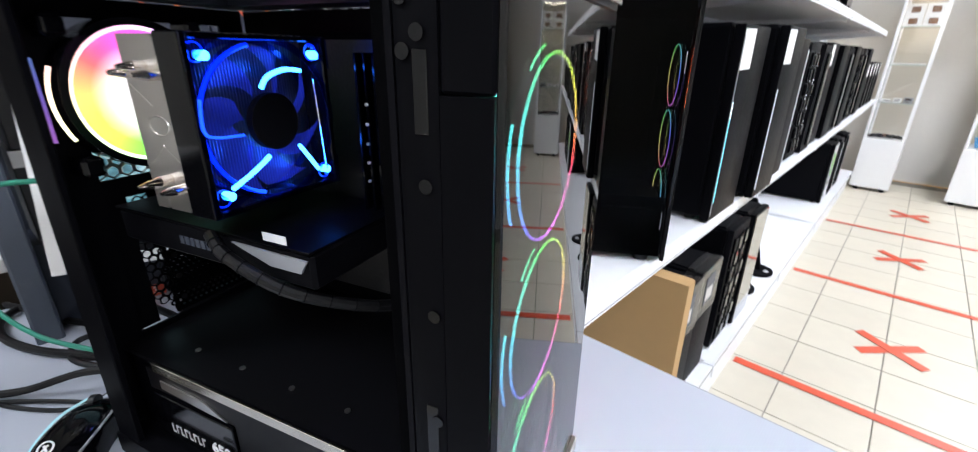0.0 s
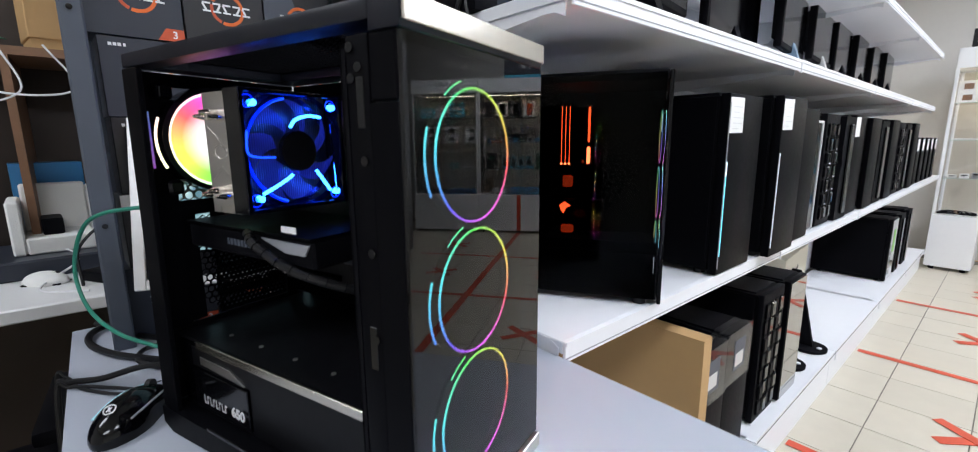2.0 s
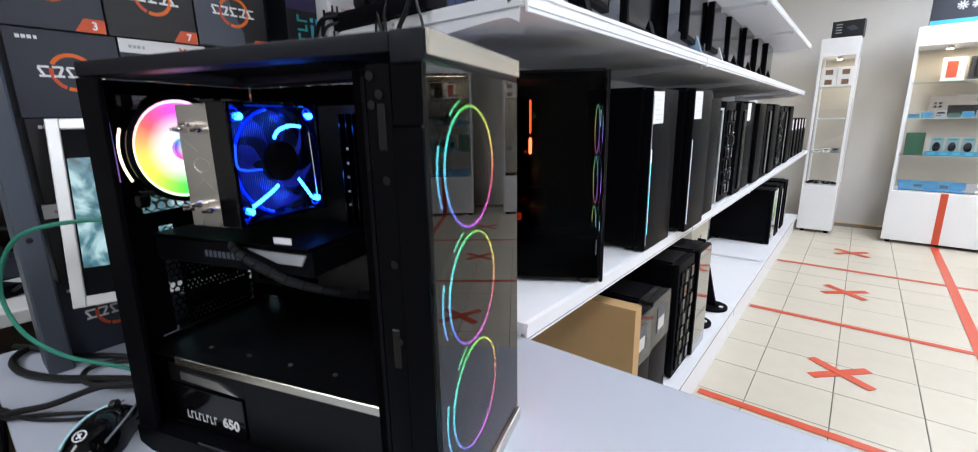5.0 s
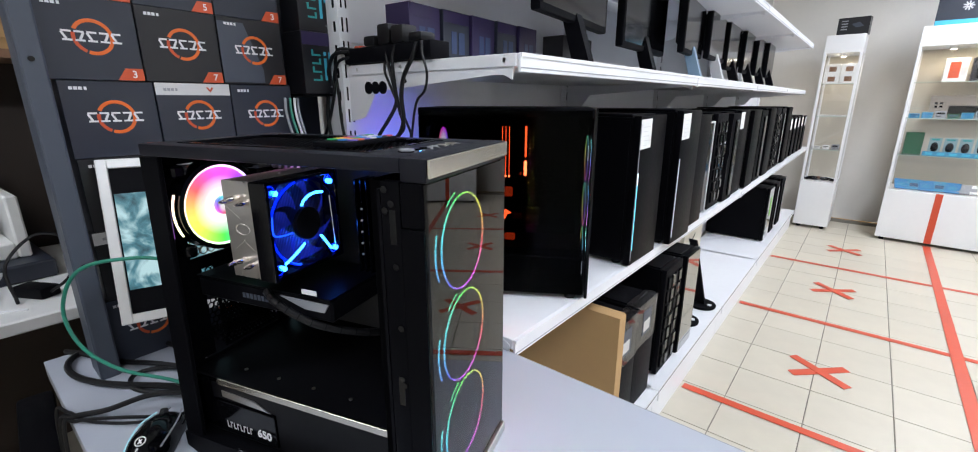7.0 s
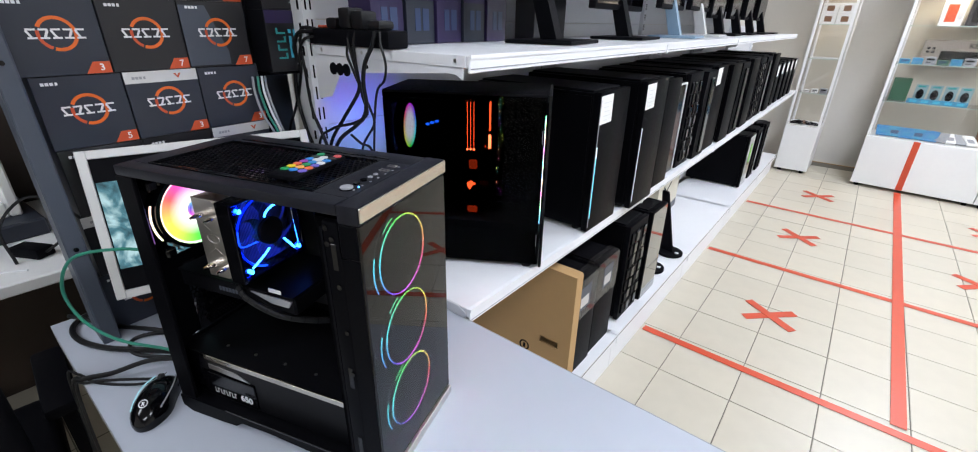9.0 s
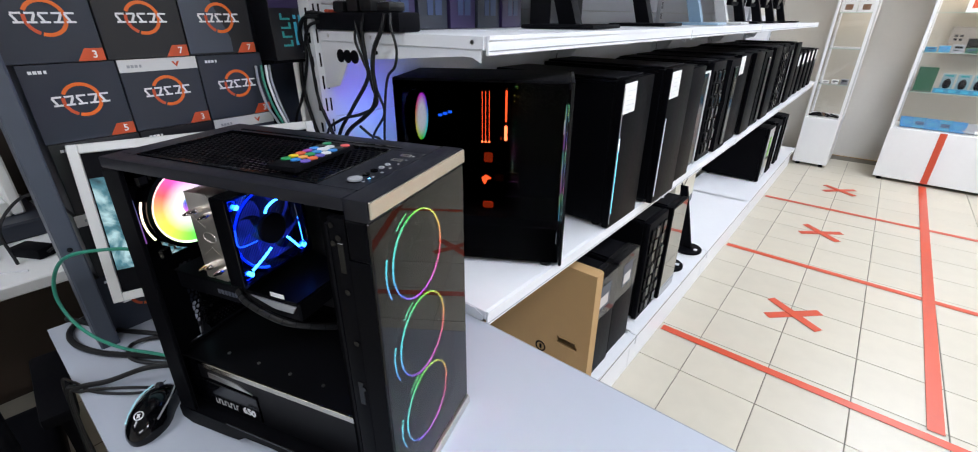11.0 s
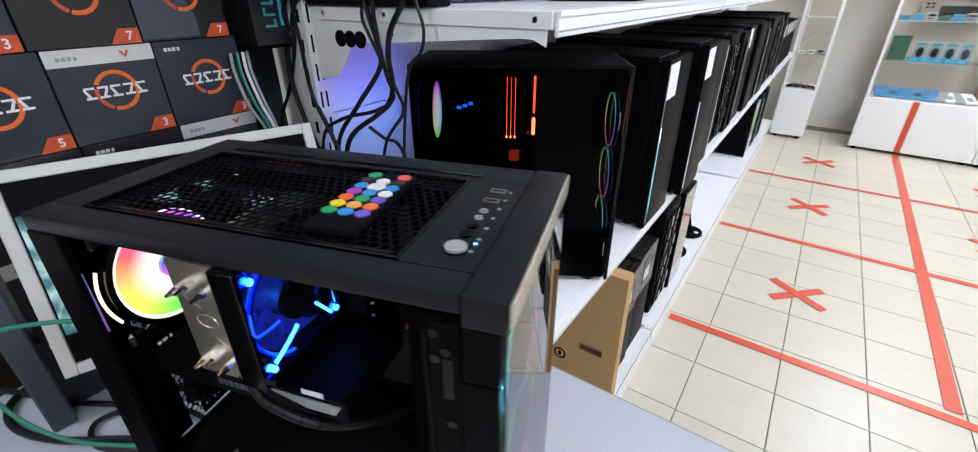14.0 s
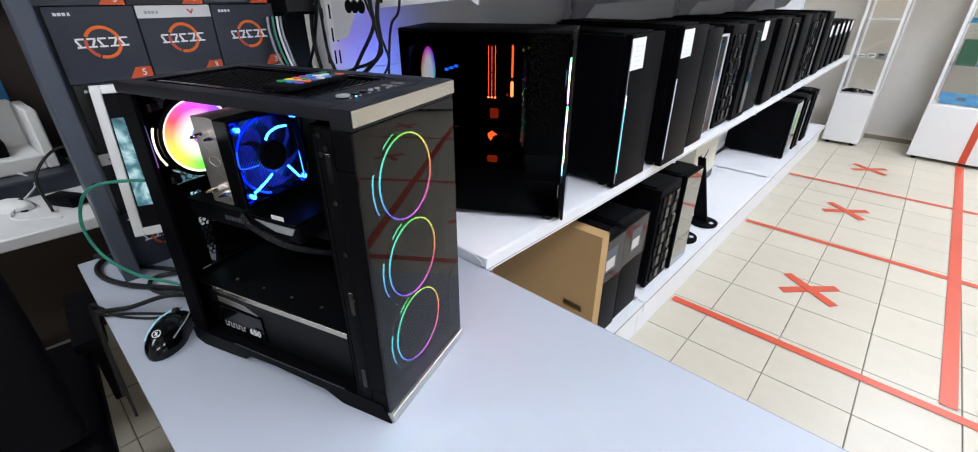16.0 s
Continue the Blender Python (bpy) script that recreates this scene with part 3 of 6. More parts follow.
# slot plates at the back, with holes that let light through
for k, z in enumerate((0.2195, 0.2015, 0.1810, 0.1610, 0.1420)):
    pl = inner("slot_plate", hexhole_sheet(B(), 0.098, 0.0125, 0.0062, 0.0018 if k in (0, 1, 4) else 0.0011 if k == 2 else 0.0006, 0.001), M["acrylic"], pc, m=pose(-CD + 0.0035, 0.176, z, 90, 0, -90))
inner("slot_frame", bx(bx(bx(bx(B(), -CD + 0.0005, -CD + 0.0025, 0.04, 0.064, 0.135, 0.27), -CD + 0.0005, -CD + 0.0025, 0.082, 0.0865, 0.135, 0.27), -CD + 0.0005, -CD + 0.0025, 0.0865, 0.176, 0.234, 0.27),
     -CD + 0.0005, -CD + 0.0025, 0.0865, 0.176, 0.135, 0.1405), M["black"], pc)
for z in (0.1550, 0.1740, 0.1940, 0.2145):
    inner("slot_bar", bx(B(), -CD + 0.0005, -CD + 0.0025, 0.0865, 0.176, z, z + 0.0060), M["black"], pc)
inner("vent_strip", hexhole_sheet(B(), 0.014, 0.112, 0.0088, 0.0037, 0.001), M["black"], pc, m=pose(-CD + 0.0035, 0.0805, 0.155, 90, 0, -90))
inner("vent_grille", hexhole_sheet(B(), 0.11, 0.012, 0.0115, 0.0048, 0.001), M["steel"], pc, "row of bright six-sided vents", m=pose(-CD + 0.006, 0.150, 0.293, 90, 0, -90))
for z in (0.152, 0.176, 0.200, 0.224, 0.248):
    inner("thumb_screw", disc(B(), 0.003, 0.004, 10, m=pose(-CD + 0.004, 0.089, z)), M["chrome"], pc)
for x, z in ((-0.33, 0.142), (-0.27, 0.139), (-0.21, 0.142), (-0.15, 0.139)):
    part("rivet", disc(B(), 0.0026, 0.0012, 10, m=pose(x, 0.05, 0.1165, 0, -90)), M["steel"], shroud)

# back fan, lit all round
fx = -0.375
rear_fan = inner("rear_fan", disc(B(), 0.0605, 0.024, 48, r0=0.0545), M["black_gloss"], pc, m=pose(fx - 0.012, 0.083, 0.3585))
DISC = rainbow("fan_blade_light", 1.15, turn=0.60, white=0.043)
HUB = rainbow("fan_hub_light", 0.8, turn=0.25, white=0.012)
part("blade_disc", disc(B(), 0.0515, 0.003, 48), DISC, rear_fan, "brightly glowing fan blades", m=pose(0.0195, 0, 0))
part("hub", disc(B(), 0.0125, 0.004, 24), HUB, rear_fan, "violet-lit fan hub", m=pose(0.0225, 0, 0))
part("light_ring", ring(B(), 0.0535, 0.0021, seg=72), rainbow("rear_ring_led", 2.2, turn=0.60, sat=0.5), rear_fan, "white-hot light ring", m=pose(0.022, 0, 0))
part("outer_light", ring(B(), 0.0645, 0.0014, 158, 208, seg=20), rainbow("rear_arc_led", 2.4, turn=0.60, sat=0.45), rear_fan, "curved light strip", m=pose(0.018, 0, 0))
# rainbow reflection beside the fan, imitated by a dim glowing bar
part("reflected_strip", bx(B(), 0.018, 0.020, -0.0725, -0.069, -0.030, 0.030), rainbow("strip_reflection_glow", 0.35, turn=0.2, sat=0.9), rear_fan, m=pose(0.0, 0, 0))
for y, z in ((-0.052, -0.052), (-0.052, 0.052), (0.052, -0.052), (0.052, 0.052)):
    part("fan_corner", bx(B(), 0, 0.024, y - 0.008, y + 0.008, z - 0.008, z + 0.008, 0.003), M["black_gloss"], rear_fan)

# processor cooler: a tower of fins on pipes, with a clear blue fan on it
cooler = inner("processor_cooler", bx(B(), -0.32, -0.275, MB - 0.02, MB, 0.325, 0.375, 0.003), M["steel"], pc)
y0 = 0.034
for k in range(44):
    yy = y0 + 0.002 + k * 0.0025
    part("fin", bx(B(), -0.297, -0.248, yy, yy + 0.0006, 0.284, 0.405), M["steel"], cooler)
notched = [(-0.297, 0.284), (-0.285, 0.284), (-0.283, 0.292), (-0.281, 0.284), (-0.260, 0.284), (-0.258, 0.292), (-0.256, 0.284), (-0.248, 0.284), (-0.248, 0.405), (-0.256, 0.405), (-0.259, 0.401), (-0.262, 0.405), (-0.297, 0.405)]
plate = part("top_fin", prism(B(), notched, 0.001, m=pose(0, y0, 0)), M["steel"], cooler, "bare metal outer fin with stamped marks")
for z in (0.306, 0.383):
    for x, dz in ((-0.284, -0.002), (-0.273, 0.002), (-0.259, -0.003)):
        part("heat_pipe", cyl(cyl(B(), (x, y0 - 0.008, z + dz), (x, MB - 0.02, z + dz), 0.0036, 12), (x, y0 - 0.017, z + dz), (x, y0 - 0.008, z + dz), 0.0014, 12, r2=0.0036), M["copper"], cooler, "shiny pipe end")
part("stamped_ring", ring(B(), 0.011, 0.0006, seg=24, tube=5, m=pose(-0.272, y0 - 0.0002, 0.346, 0, 0, 90) @ Matrix.Diagonal((1, 1, 0.6, 1))), M["steel"], plate)
for a, x, z in ((35, -0.285, 0.366), (35, -0.260, 0.322), (-35, -0.282, 0.325)):
    part("stamped_line", bx(B(), -0.012, 0.012, -0.0005, 0.0004, -0.0006, 0.0006, m=pose(x, y0, z, 0, a)), M["steel"], plate)
M["clear_blue"] = clear_glass("clear_blue_plastic", (0.45, 0.55, 1.0), rough=0.08, dark=0.9)
# BLUEDIM stands in for LED light scattered in the clear plastic
BLUE, BLUEDIM = glow("blue_led", (0.015, 0.15, 1.0), 20.0), glow("scattered_blue_glow", (0.006, 0.06, 1.0), 2.4)
bf = part("cooler_fan", disc(disc(B(), 0.0595, 0.002, 40, r0=0.0545), 0.0595, 0.002, 40, m=pose(-0.023, 0, 0), r0=0.0545), M["clear_blue"], cooler, "clear plastic fan with blue lights", m=pose(-0.222, 0.086, 0.3465))
for (ya, za, yb, zb) in ((-0.06, -0.06, -0.0545, 0.06), (0.0545, -0.06, 0.06, 0.06), (-0.0545, -0.06, 0.0545, -0.0555), (-0.0545, 0.0555, 0.0545, 0.06)):
    part("frame_side", bx(B(), -0.0235, 0.0015, ya, yb, za, zb, 0.001), M["black_gloss"], bf)
for sy in (-1, 1):
    for sz in (-1, 1):
        cn = part("corner_block", prism(B(), [(0.0595 * sy, 0.0595 * sz), (0.036 * sy, 0.0595 * sz), (0.0595 * sy, 0.036 * sz)], 0.004, m=pose(-0.001, 0, 0, 0, 0, 90) @ Matrix.Diagonal((1, -1, 1, 1))), M["clear_blue"], bf)
        part("blue_light", cyl(B(), (-0.004, 0.046 * sy, 0.046 * sz), (0.003, 0.046 * sy, 0.046 * sz), 0.0032, 10), BLUE, bf, "blue light")
        # scattered light round the corner lamp, put in as a glowing ring
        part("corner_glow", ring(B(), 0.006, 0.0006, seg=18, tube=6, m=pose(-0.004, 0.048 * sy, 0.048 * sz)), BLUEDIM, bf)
part("hub", disc(B(), 0.0205, 0.006, 32), M["black_matt"], bf, "black fan hub", m=pose(-0.003, 0, 0))


def blade(k, n, r0, r1, twist, wide):
    """A curved fan blade round the local x axis."""
    bm, rows = B(), []
    for i in range(9):
        r = r0 + (r1 - r0) * i / 8
        a = 2 * math.pi * k / n + 0.55 * (i / 8) ** 1.3
        row = []
        for j in range(5):
            b = a + wide * (j / 4 - 0.5)
            row.append(bm.verts.new((-0.012 + twist * (j / 4 - 0.5), r * math.cos(b), r * math.sin(b))))
        rows.append(row)
    for q, w in zip(rows, rows[1:]):
        for j in range(4):
            bm.faces.new((q[j], q[j + 1], w[j + 1], w[j]))
    return bm


# light scattered inside the blades, put into their material as faint blue emission
LIT = bpy.data.materials.new("glowing_clear_blade")
LIT.use_nodes = True
n, l = LIT.node_tree.nodes, LIT.node_tree.links
n.remove(n["Principled BSDF"])
see, em, addn, nz, co = n.new("ShaderNodeBsdfTransparent"), n.new("ShaderNodeEmission"), n.new("ShaderNodeAddShader"), n.new("ShaderNodeTexNoise"), n.new("ShaderNodeTexCoord")
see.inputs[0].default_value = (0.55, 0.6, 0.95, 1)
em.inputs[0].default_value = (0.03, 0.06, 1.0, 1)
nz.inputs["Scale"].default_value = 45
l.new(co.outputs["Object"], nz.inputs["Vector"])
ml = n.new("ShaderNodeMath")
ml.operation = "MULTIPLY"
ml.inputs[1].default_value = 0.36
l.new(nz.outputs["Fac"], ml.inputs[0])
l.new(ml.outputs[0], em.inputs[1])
l.new(see.outputs[0], addn.inputs[0])
l.new(em.outputs[0], addn.inputs[1])
l.new(addn.outputs[0], n["Material Output"].inputs["Surface"])
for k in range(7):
    part("blade", blade(k, 7, 0.0205, 0.052, 0.014, 0.62), LIT, bf, "clear blade with a blue glow put into it")
# glowing tubes stand in for the light that runs in from the corners
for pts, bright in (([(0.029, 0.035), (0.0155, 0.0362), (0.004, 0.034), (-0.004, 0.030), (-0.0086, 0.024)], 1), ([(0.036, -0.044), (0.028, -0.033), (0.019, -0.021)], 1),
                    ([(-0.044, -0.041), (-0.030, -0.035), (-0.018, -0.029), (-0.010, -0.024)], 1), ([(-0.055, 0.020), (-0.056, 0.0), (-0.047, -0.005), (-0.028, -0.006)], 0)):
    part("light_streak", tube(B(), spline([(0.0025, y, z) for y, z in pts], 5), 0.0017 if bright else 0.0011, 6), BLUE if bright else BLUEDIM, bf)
# light caught in the fan's rim, put in as a glowing arc
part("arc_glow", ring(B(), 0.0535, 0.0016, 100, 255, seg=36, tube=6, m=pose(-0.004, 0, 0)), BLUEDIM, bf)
part("wire_clip", tube(B(), spline([(0.003, 0.041, 0.028), (0.004, 0.0415, 0.0), (0.003, 0.045, -0.045)], 8), 0.0009, 6), M["chrome"], cooler, m=pose(-0.222, 0.086, 0.3465))
part("sticker", bx(B(), -0.205, -0.182, 0.047, 0.0475, 0.268, 0.2745), M["paper"], card, "small pale sticker")
# orange leads by the front
inner("fan_lead", tube(B(), spline([(-0.105, 0.10, 0.375), (-0.100, 0.07, 0.36), (-0.103, 0.072, 0.350), (-0.108, 0.085, 0.345)], 8), 0.0011, 6), M["orange"], pc, "orange fan lead")
inner("fan_lead", tube(B(), spline([(-0.103, 0.11, 0.37), (-0.100, 0.078, 0.353), (-0.104, 0.080, 0.343), (-0.106, 0.095, 0.335)], 8), 0.0011, 6), M["rust"], pc, "red fan lead")

# remote control lying on the vent
rem = thing("remote_control", CASE @ pose(-0.139, 0.089, CH + 0.001, 0, 0, 2), "small black remote with coloured round buttons, on the computer", "remote control")
part("body", bx(B(), -0.0205, 0.0205, -0.052, 0.052, 0, 0.006, 0.002, seg=2), M["black_matt"], rem)
cols = [(0.02, 0.30, 0.12), (0.7, 0.10, 0.10), (0.02, 0.02, 0.02), (0.65, 0.65, 0.66), (0.02, 0.02, 0.02), (0.03, 0.22, 0.6), (0.65, 0.65, 0.66), (0.03, 0.22, 0.6), (0.35, 0.05, 0.4), (0.03, 0.25, 0.6), (0.7, 0.7, 0.7),
        (0.75, 0.12, 0.05), (0.02, 0.30, 0.10), (0.12, 0.10, 0.45), (0.8, 0.6, 0.03), (0.8, 0.35, 0.08), (0.75, 0.15, 0.05), (0.02, 0.32, 0.10), (0.03, 0.22, 0.6), (0.15, 0.10, 0.5)]
k = 0
for r in range(7):
    for c in range(3):
        if r == 0 and c == 1:
            continue
        b = part("button", disc(B(), 0.0056 if not (r == 2 and c == 1) else 0.0075, 0.0012, 18, m=pose((c - 1) * 0.0135, 0.043 - r * 0.0118, 0.006, 0, -90)), mat("button_colour", cols[k % len(cols)], 0.45, vary=0.08), rem)
        k += 1

# ---- mouse, monitor, cables ----
mouse = thing("computer_mouse", pose(-0.386, 0.168, DZ, 0, 0, 143), "glossy black gaming mouse with a pale round emblem", "computer mouse")
bm = B()
bmesh.ops.create_uvsphere(bm, u_segments=28, v_segments=16, radius=1)
for v in bm.verts:
    x, y, z = v.co
    waist = 1 - 0.16 * math.exp(-((x - 0.1) / 0.35) ** 2)
    v.co = (0.062 * x, 0.033 * waist * y, 0.040 * (max(z, -0.2) + 0.2) * (1 - 0.28 * max(x, 0) ** 1.5) / 1.2)
part("shell", bm, M["black_gloss"], mouse)
part("wheel", disc(B(), 0.0085, 0.006, 18, m=pose(0.034, -0.003, 0.0285, 0, 0, 90)), M["rubber"], mouse)
# pale reflections along the glossy shell, imitated by a glowing and a grey strip
for s in (-1, 1):
    part("side_trim", tube(B(), spline([(0.050, 0.017 * s, 0.022), (0.02, 0.024 * s, 0.027), (-0.01, 0.0245 * s, 0.027), (-0.035, 0.022 * s, 0.0245)], 6), 0.0013, 6), glow("mouse_reflection_glow", (0.45, 0.8, 0.9), 0.5) if s > 0 else M["grey"], mouse, "thin strip imitating a reflection on the shell")
part("button_gap", tube(B(), [(0.055, 0, 0.0235), (0.03, 0, 0.0305), (0.005, 0, 0.0402)], 0.0008, 5), M["rubber"], mouse)
part("emblem", ring(B(), 0.0062, 0.0009, seg=20, tube=5, m=pose(-0.036, 0.0, 0.0375, 0, 62)), M["ink"], mouse, "pale round emblem")
part("emblem_mark", bx(B(), -0.0035, 0.0035, -0.001, 0.001, 0, 0.0008, m=pose(-0.0365, 0.0, 0.0375, 0, -28, 40)), M["ink"], mouse)
part("emblem_mark", bx(B(), -0.0035, 0.0035, -0.001, 0.001, 0, 0.0008, m=pose(-0.0365, 0.0, 0.0375, 0, -28, -40)), M["ink"], mouse)

# monitor with a pale frame, leaning back, turned a little
mon = thing("monitor", pose(-0.593, 0.192, DZ, 0, 0, -18.5), "silver-framed monitor with an icy blue picture on its screen", "monitor")
TILT = pose(0, 0, 0.112, 0, -16.5)
MW, MH = 0.408, 0.286
fr = B()
for a in ((0, 0.016, 0, MH), (MW - 0.016, MW, 0, MH), (0.016, MW - 0.016, 0, 0.016), (0.016, MW - 0.016, MH - 0.016, MH)):
    bx(fr, -0.032, 0, a[0], a[1], a[2], a[3], 0.0012)
part("frame", fr, M["silver"], mon, "pale silver frame", m=TILT)
part("bezel", bx(B(), -0.030, -0.006, 0.0161, MW - 0.0161, 0.0161, MH - 0.0161), M["black_matt"], mon, m=TILT)
ice = bpy.data.materials.new("screen_picture")
ice.use_nodes = True
n, l = ice.node_tree.nodes, ice.node_tree.links
b = n["Principled BSDF"]
co, w1, v1, n1 = n.new("ShaderNodeTexCoord"), n.new("ShaderNodeTexNoise"), n.new("ShaderNodeTexVoronoi"), n.new("ShaderNodeTexNoise")
w1.inputs["Scale"].default_value, w1.inputs["Detail"].default_value, w1.inputs["Distortion"].default_value = 16, 8, 1.6
v1.feature, v1.inputs["Scale"].default_value = "DISTANCE_TO_EDGE", 26
n1.inputs["Scale"].default_value = 5
for q in (w1, v1, n1):
    l.new(co.outputs["Object"], q.inputs["Vector"])
mx = n.new("ShaderNodeMath")
mx.operation = "MULTIPLY_ADD"
mx.inputs[1].default_value = 0.5
l.new(v1.outputs["Distance"], mx.inputs[0])
l.new(w1.outputs["Fac"], mx.inputs[2])
ramp = n.new("ShaderNodeValToRGB")
ramp.color_ramp.elements[0].position, ramp.color_ramp.elements[0].color = 0.36, (0.006, 0.03, 0.045, 1)
ramp.color_ramp.elements[1].position, ramp.color_ramp.elements[1].color = 0.72, (0.42, 0.62, 0.66, 1)
e = ramp.color_ramp.elements.new(0.54)
e.color = (0.06, 0.19, 0.24, 1)
l.new(mx.outputs[0], ramp.inputs[0])
l.new(ramp.outputs[0], b.inputs["Emission Color"])
b.inputs["Emission Strength"].default_value = 1.15
b.inputs["Base Color"].default_value = (0.01, 0.01, 0.01, 1)
b.inputs["Roughness"].default_value = 0.25
part("screen", bx(B(), -0.0055, -0.0045, 0.0185, MW - 0.0185, 0.058, MH - 0.060), ice, mon, "icy blue landscape picture", m=TILT)
part("rear_cover", bx(B(), -0.07, -0.031, 0.06, MW - 0.06, 0.04, MH - 0.05, 0.01), M["black_matt"], mon, m=TILT)
part("neck", bx(B(), -0.115, -0.075, MW / 2 - 0.03, MW / 2 + 0.03, 0.008, 0.25, 0.006), M["black_matt"], mon)
part("foot", bx(B(), -0.155, 0.02, MW / 2 - 0.09, MW / 2 + 0.09, 0, 0.012, 0.005), M["black_matt"], mon)


def lead(pts, r, material, label, category="cable"):
    return solid("cable", tube(B(), spline(pts, 8), r, 8), material, label, category, "desk cables")


Z = DZ
lead([(-0.418, 0.249, Z + 0.255), (-0.480, 0.205, Z + 0.257), (-0.555, 0.152, Z + 0.235), (-0.603, 0.128, Z + 0.165), (-0.580, 0.135, Z + 0.105), (-0.515, 0.165, Z + 0.075), (-0.455, 0.215, Z + 0.055), (-0.42, 0.25, Z + 0.03)], 0.0028, M["green"], "green network cable looping from the computer down to the desk")
lead([(-0.47, 0.26, Z + 0.008), (-0.53, 0.22, Z + 0.008), (-0.62, 0.155, Z + 0.008), (-0.70, 0.125, Z + 0.008), (-0.765, 0.135, Z + 0.008), (-0.79, 0.19, Z + 0.008), (-0.74, 0.25, Z + 0.008), (-0.66, 0.28, Z + 0.01), (-0.56, 0.30, Z + 0.02)], 0.0055, M["rubber"], "thick black power cable coiled on the desk")
lead([(-0.83, 0.13, Z - 0.2), (-0.822, 0.135, Z - 0.02), (-0.80, 0.14, Z + 0.007), (-0.70, 0.185, Z + 0.007), (-0.60, 0.24, Z + 0.012), (-0.50, 0.28, Z + 0.02)], 0.0048, M["rubber"], "black cable hanging over the desk's end")
lead([(-0.44, 0.235, Z + 0.03), (-0.48, 0.19, Z + 0.03), (-0.52, 0.14, Z + 0.012), (-0.55, 0.103, Z + 0.006), (-0.56, 0.088, Z - 0.01), (-0.57, 0.075, Z - 0.2)], 0.0045, M["rubber"], "black cable running over the desk's edge")
lead([(-0.40, 0.23, Z + 0.006), (-0.455, 0.185, Z + 0.0045), (-0.50, 0.145, Z + 0.0045), (-0.535, 0.104, Z + 0.005), (-0.54, 0.088, Z - 0.01), (-0.55, 0.078, Z - 0.25)], 0.0026, M["rubber"], "thin black cable over the desk's edge")
lead([(-0.405, 0.212, Z + 0.02), (-0.435, 0.185, Z + 0.01), (-0.475, 0.15, Z + 0.004), (-0.525, 0.115, Z + 0.004), (-0.575, 0.10, Z + 0.004), (-0.59, 0.086, Z - 0.01), (-0.60, 0.078, Z - 0.25)], 0.0024, M["rubber"], "thin black mouse cable")
lead([(-0.45, 0.30, Z + 0.007), (-0.53, 0.285, Z + 0.007), (-0.60, 0.235, Z + 0.007), (-0.61, 0.195, Z + 0.007), (-0.56, 0.185, Z + 0.007), (-0.49, 0.225, Z + 0.01), (-0.43, 0.28, Z + 0.02)], 0.004, M["rubber"], "black cable in a loose loop")
lead([(-0.41, 0.25, Z + 0.05), (-0.45, 0.225, Z + 0.045), (-0.49, 0.235, Z + 0.03), (-0.53, 0.27, Z + 0.02)], 0.004, M["rubber"], "short black cable behind the computer")

# ---- the wall of processor boxes ----
STACK = pose(-0.684, 0.186, DZ, 0, 0, 3)
base_board = thing("box_stand", STACK, "dark grey board standing behind the box stack", "stand")
part("back_board", bx(B(), -0.125, -0.105, -0.01, 0.55, 0.0, 0.80), M["dark_grey"], base_board)
BW, BH, BD = 0.1335, 0.1288, 0.085


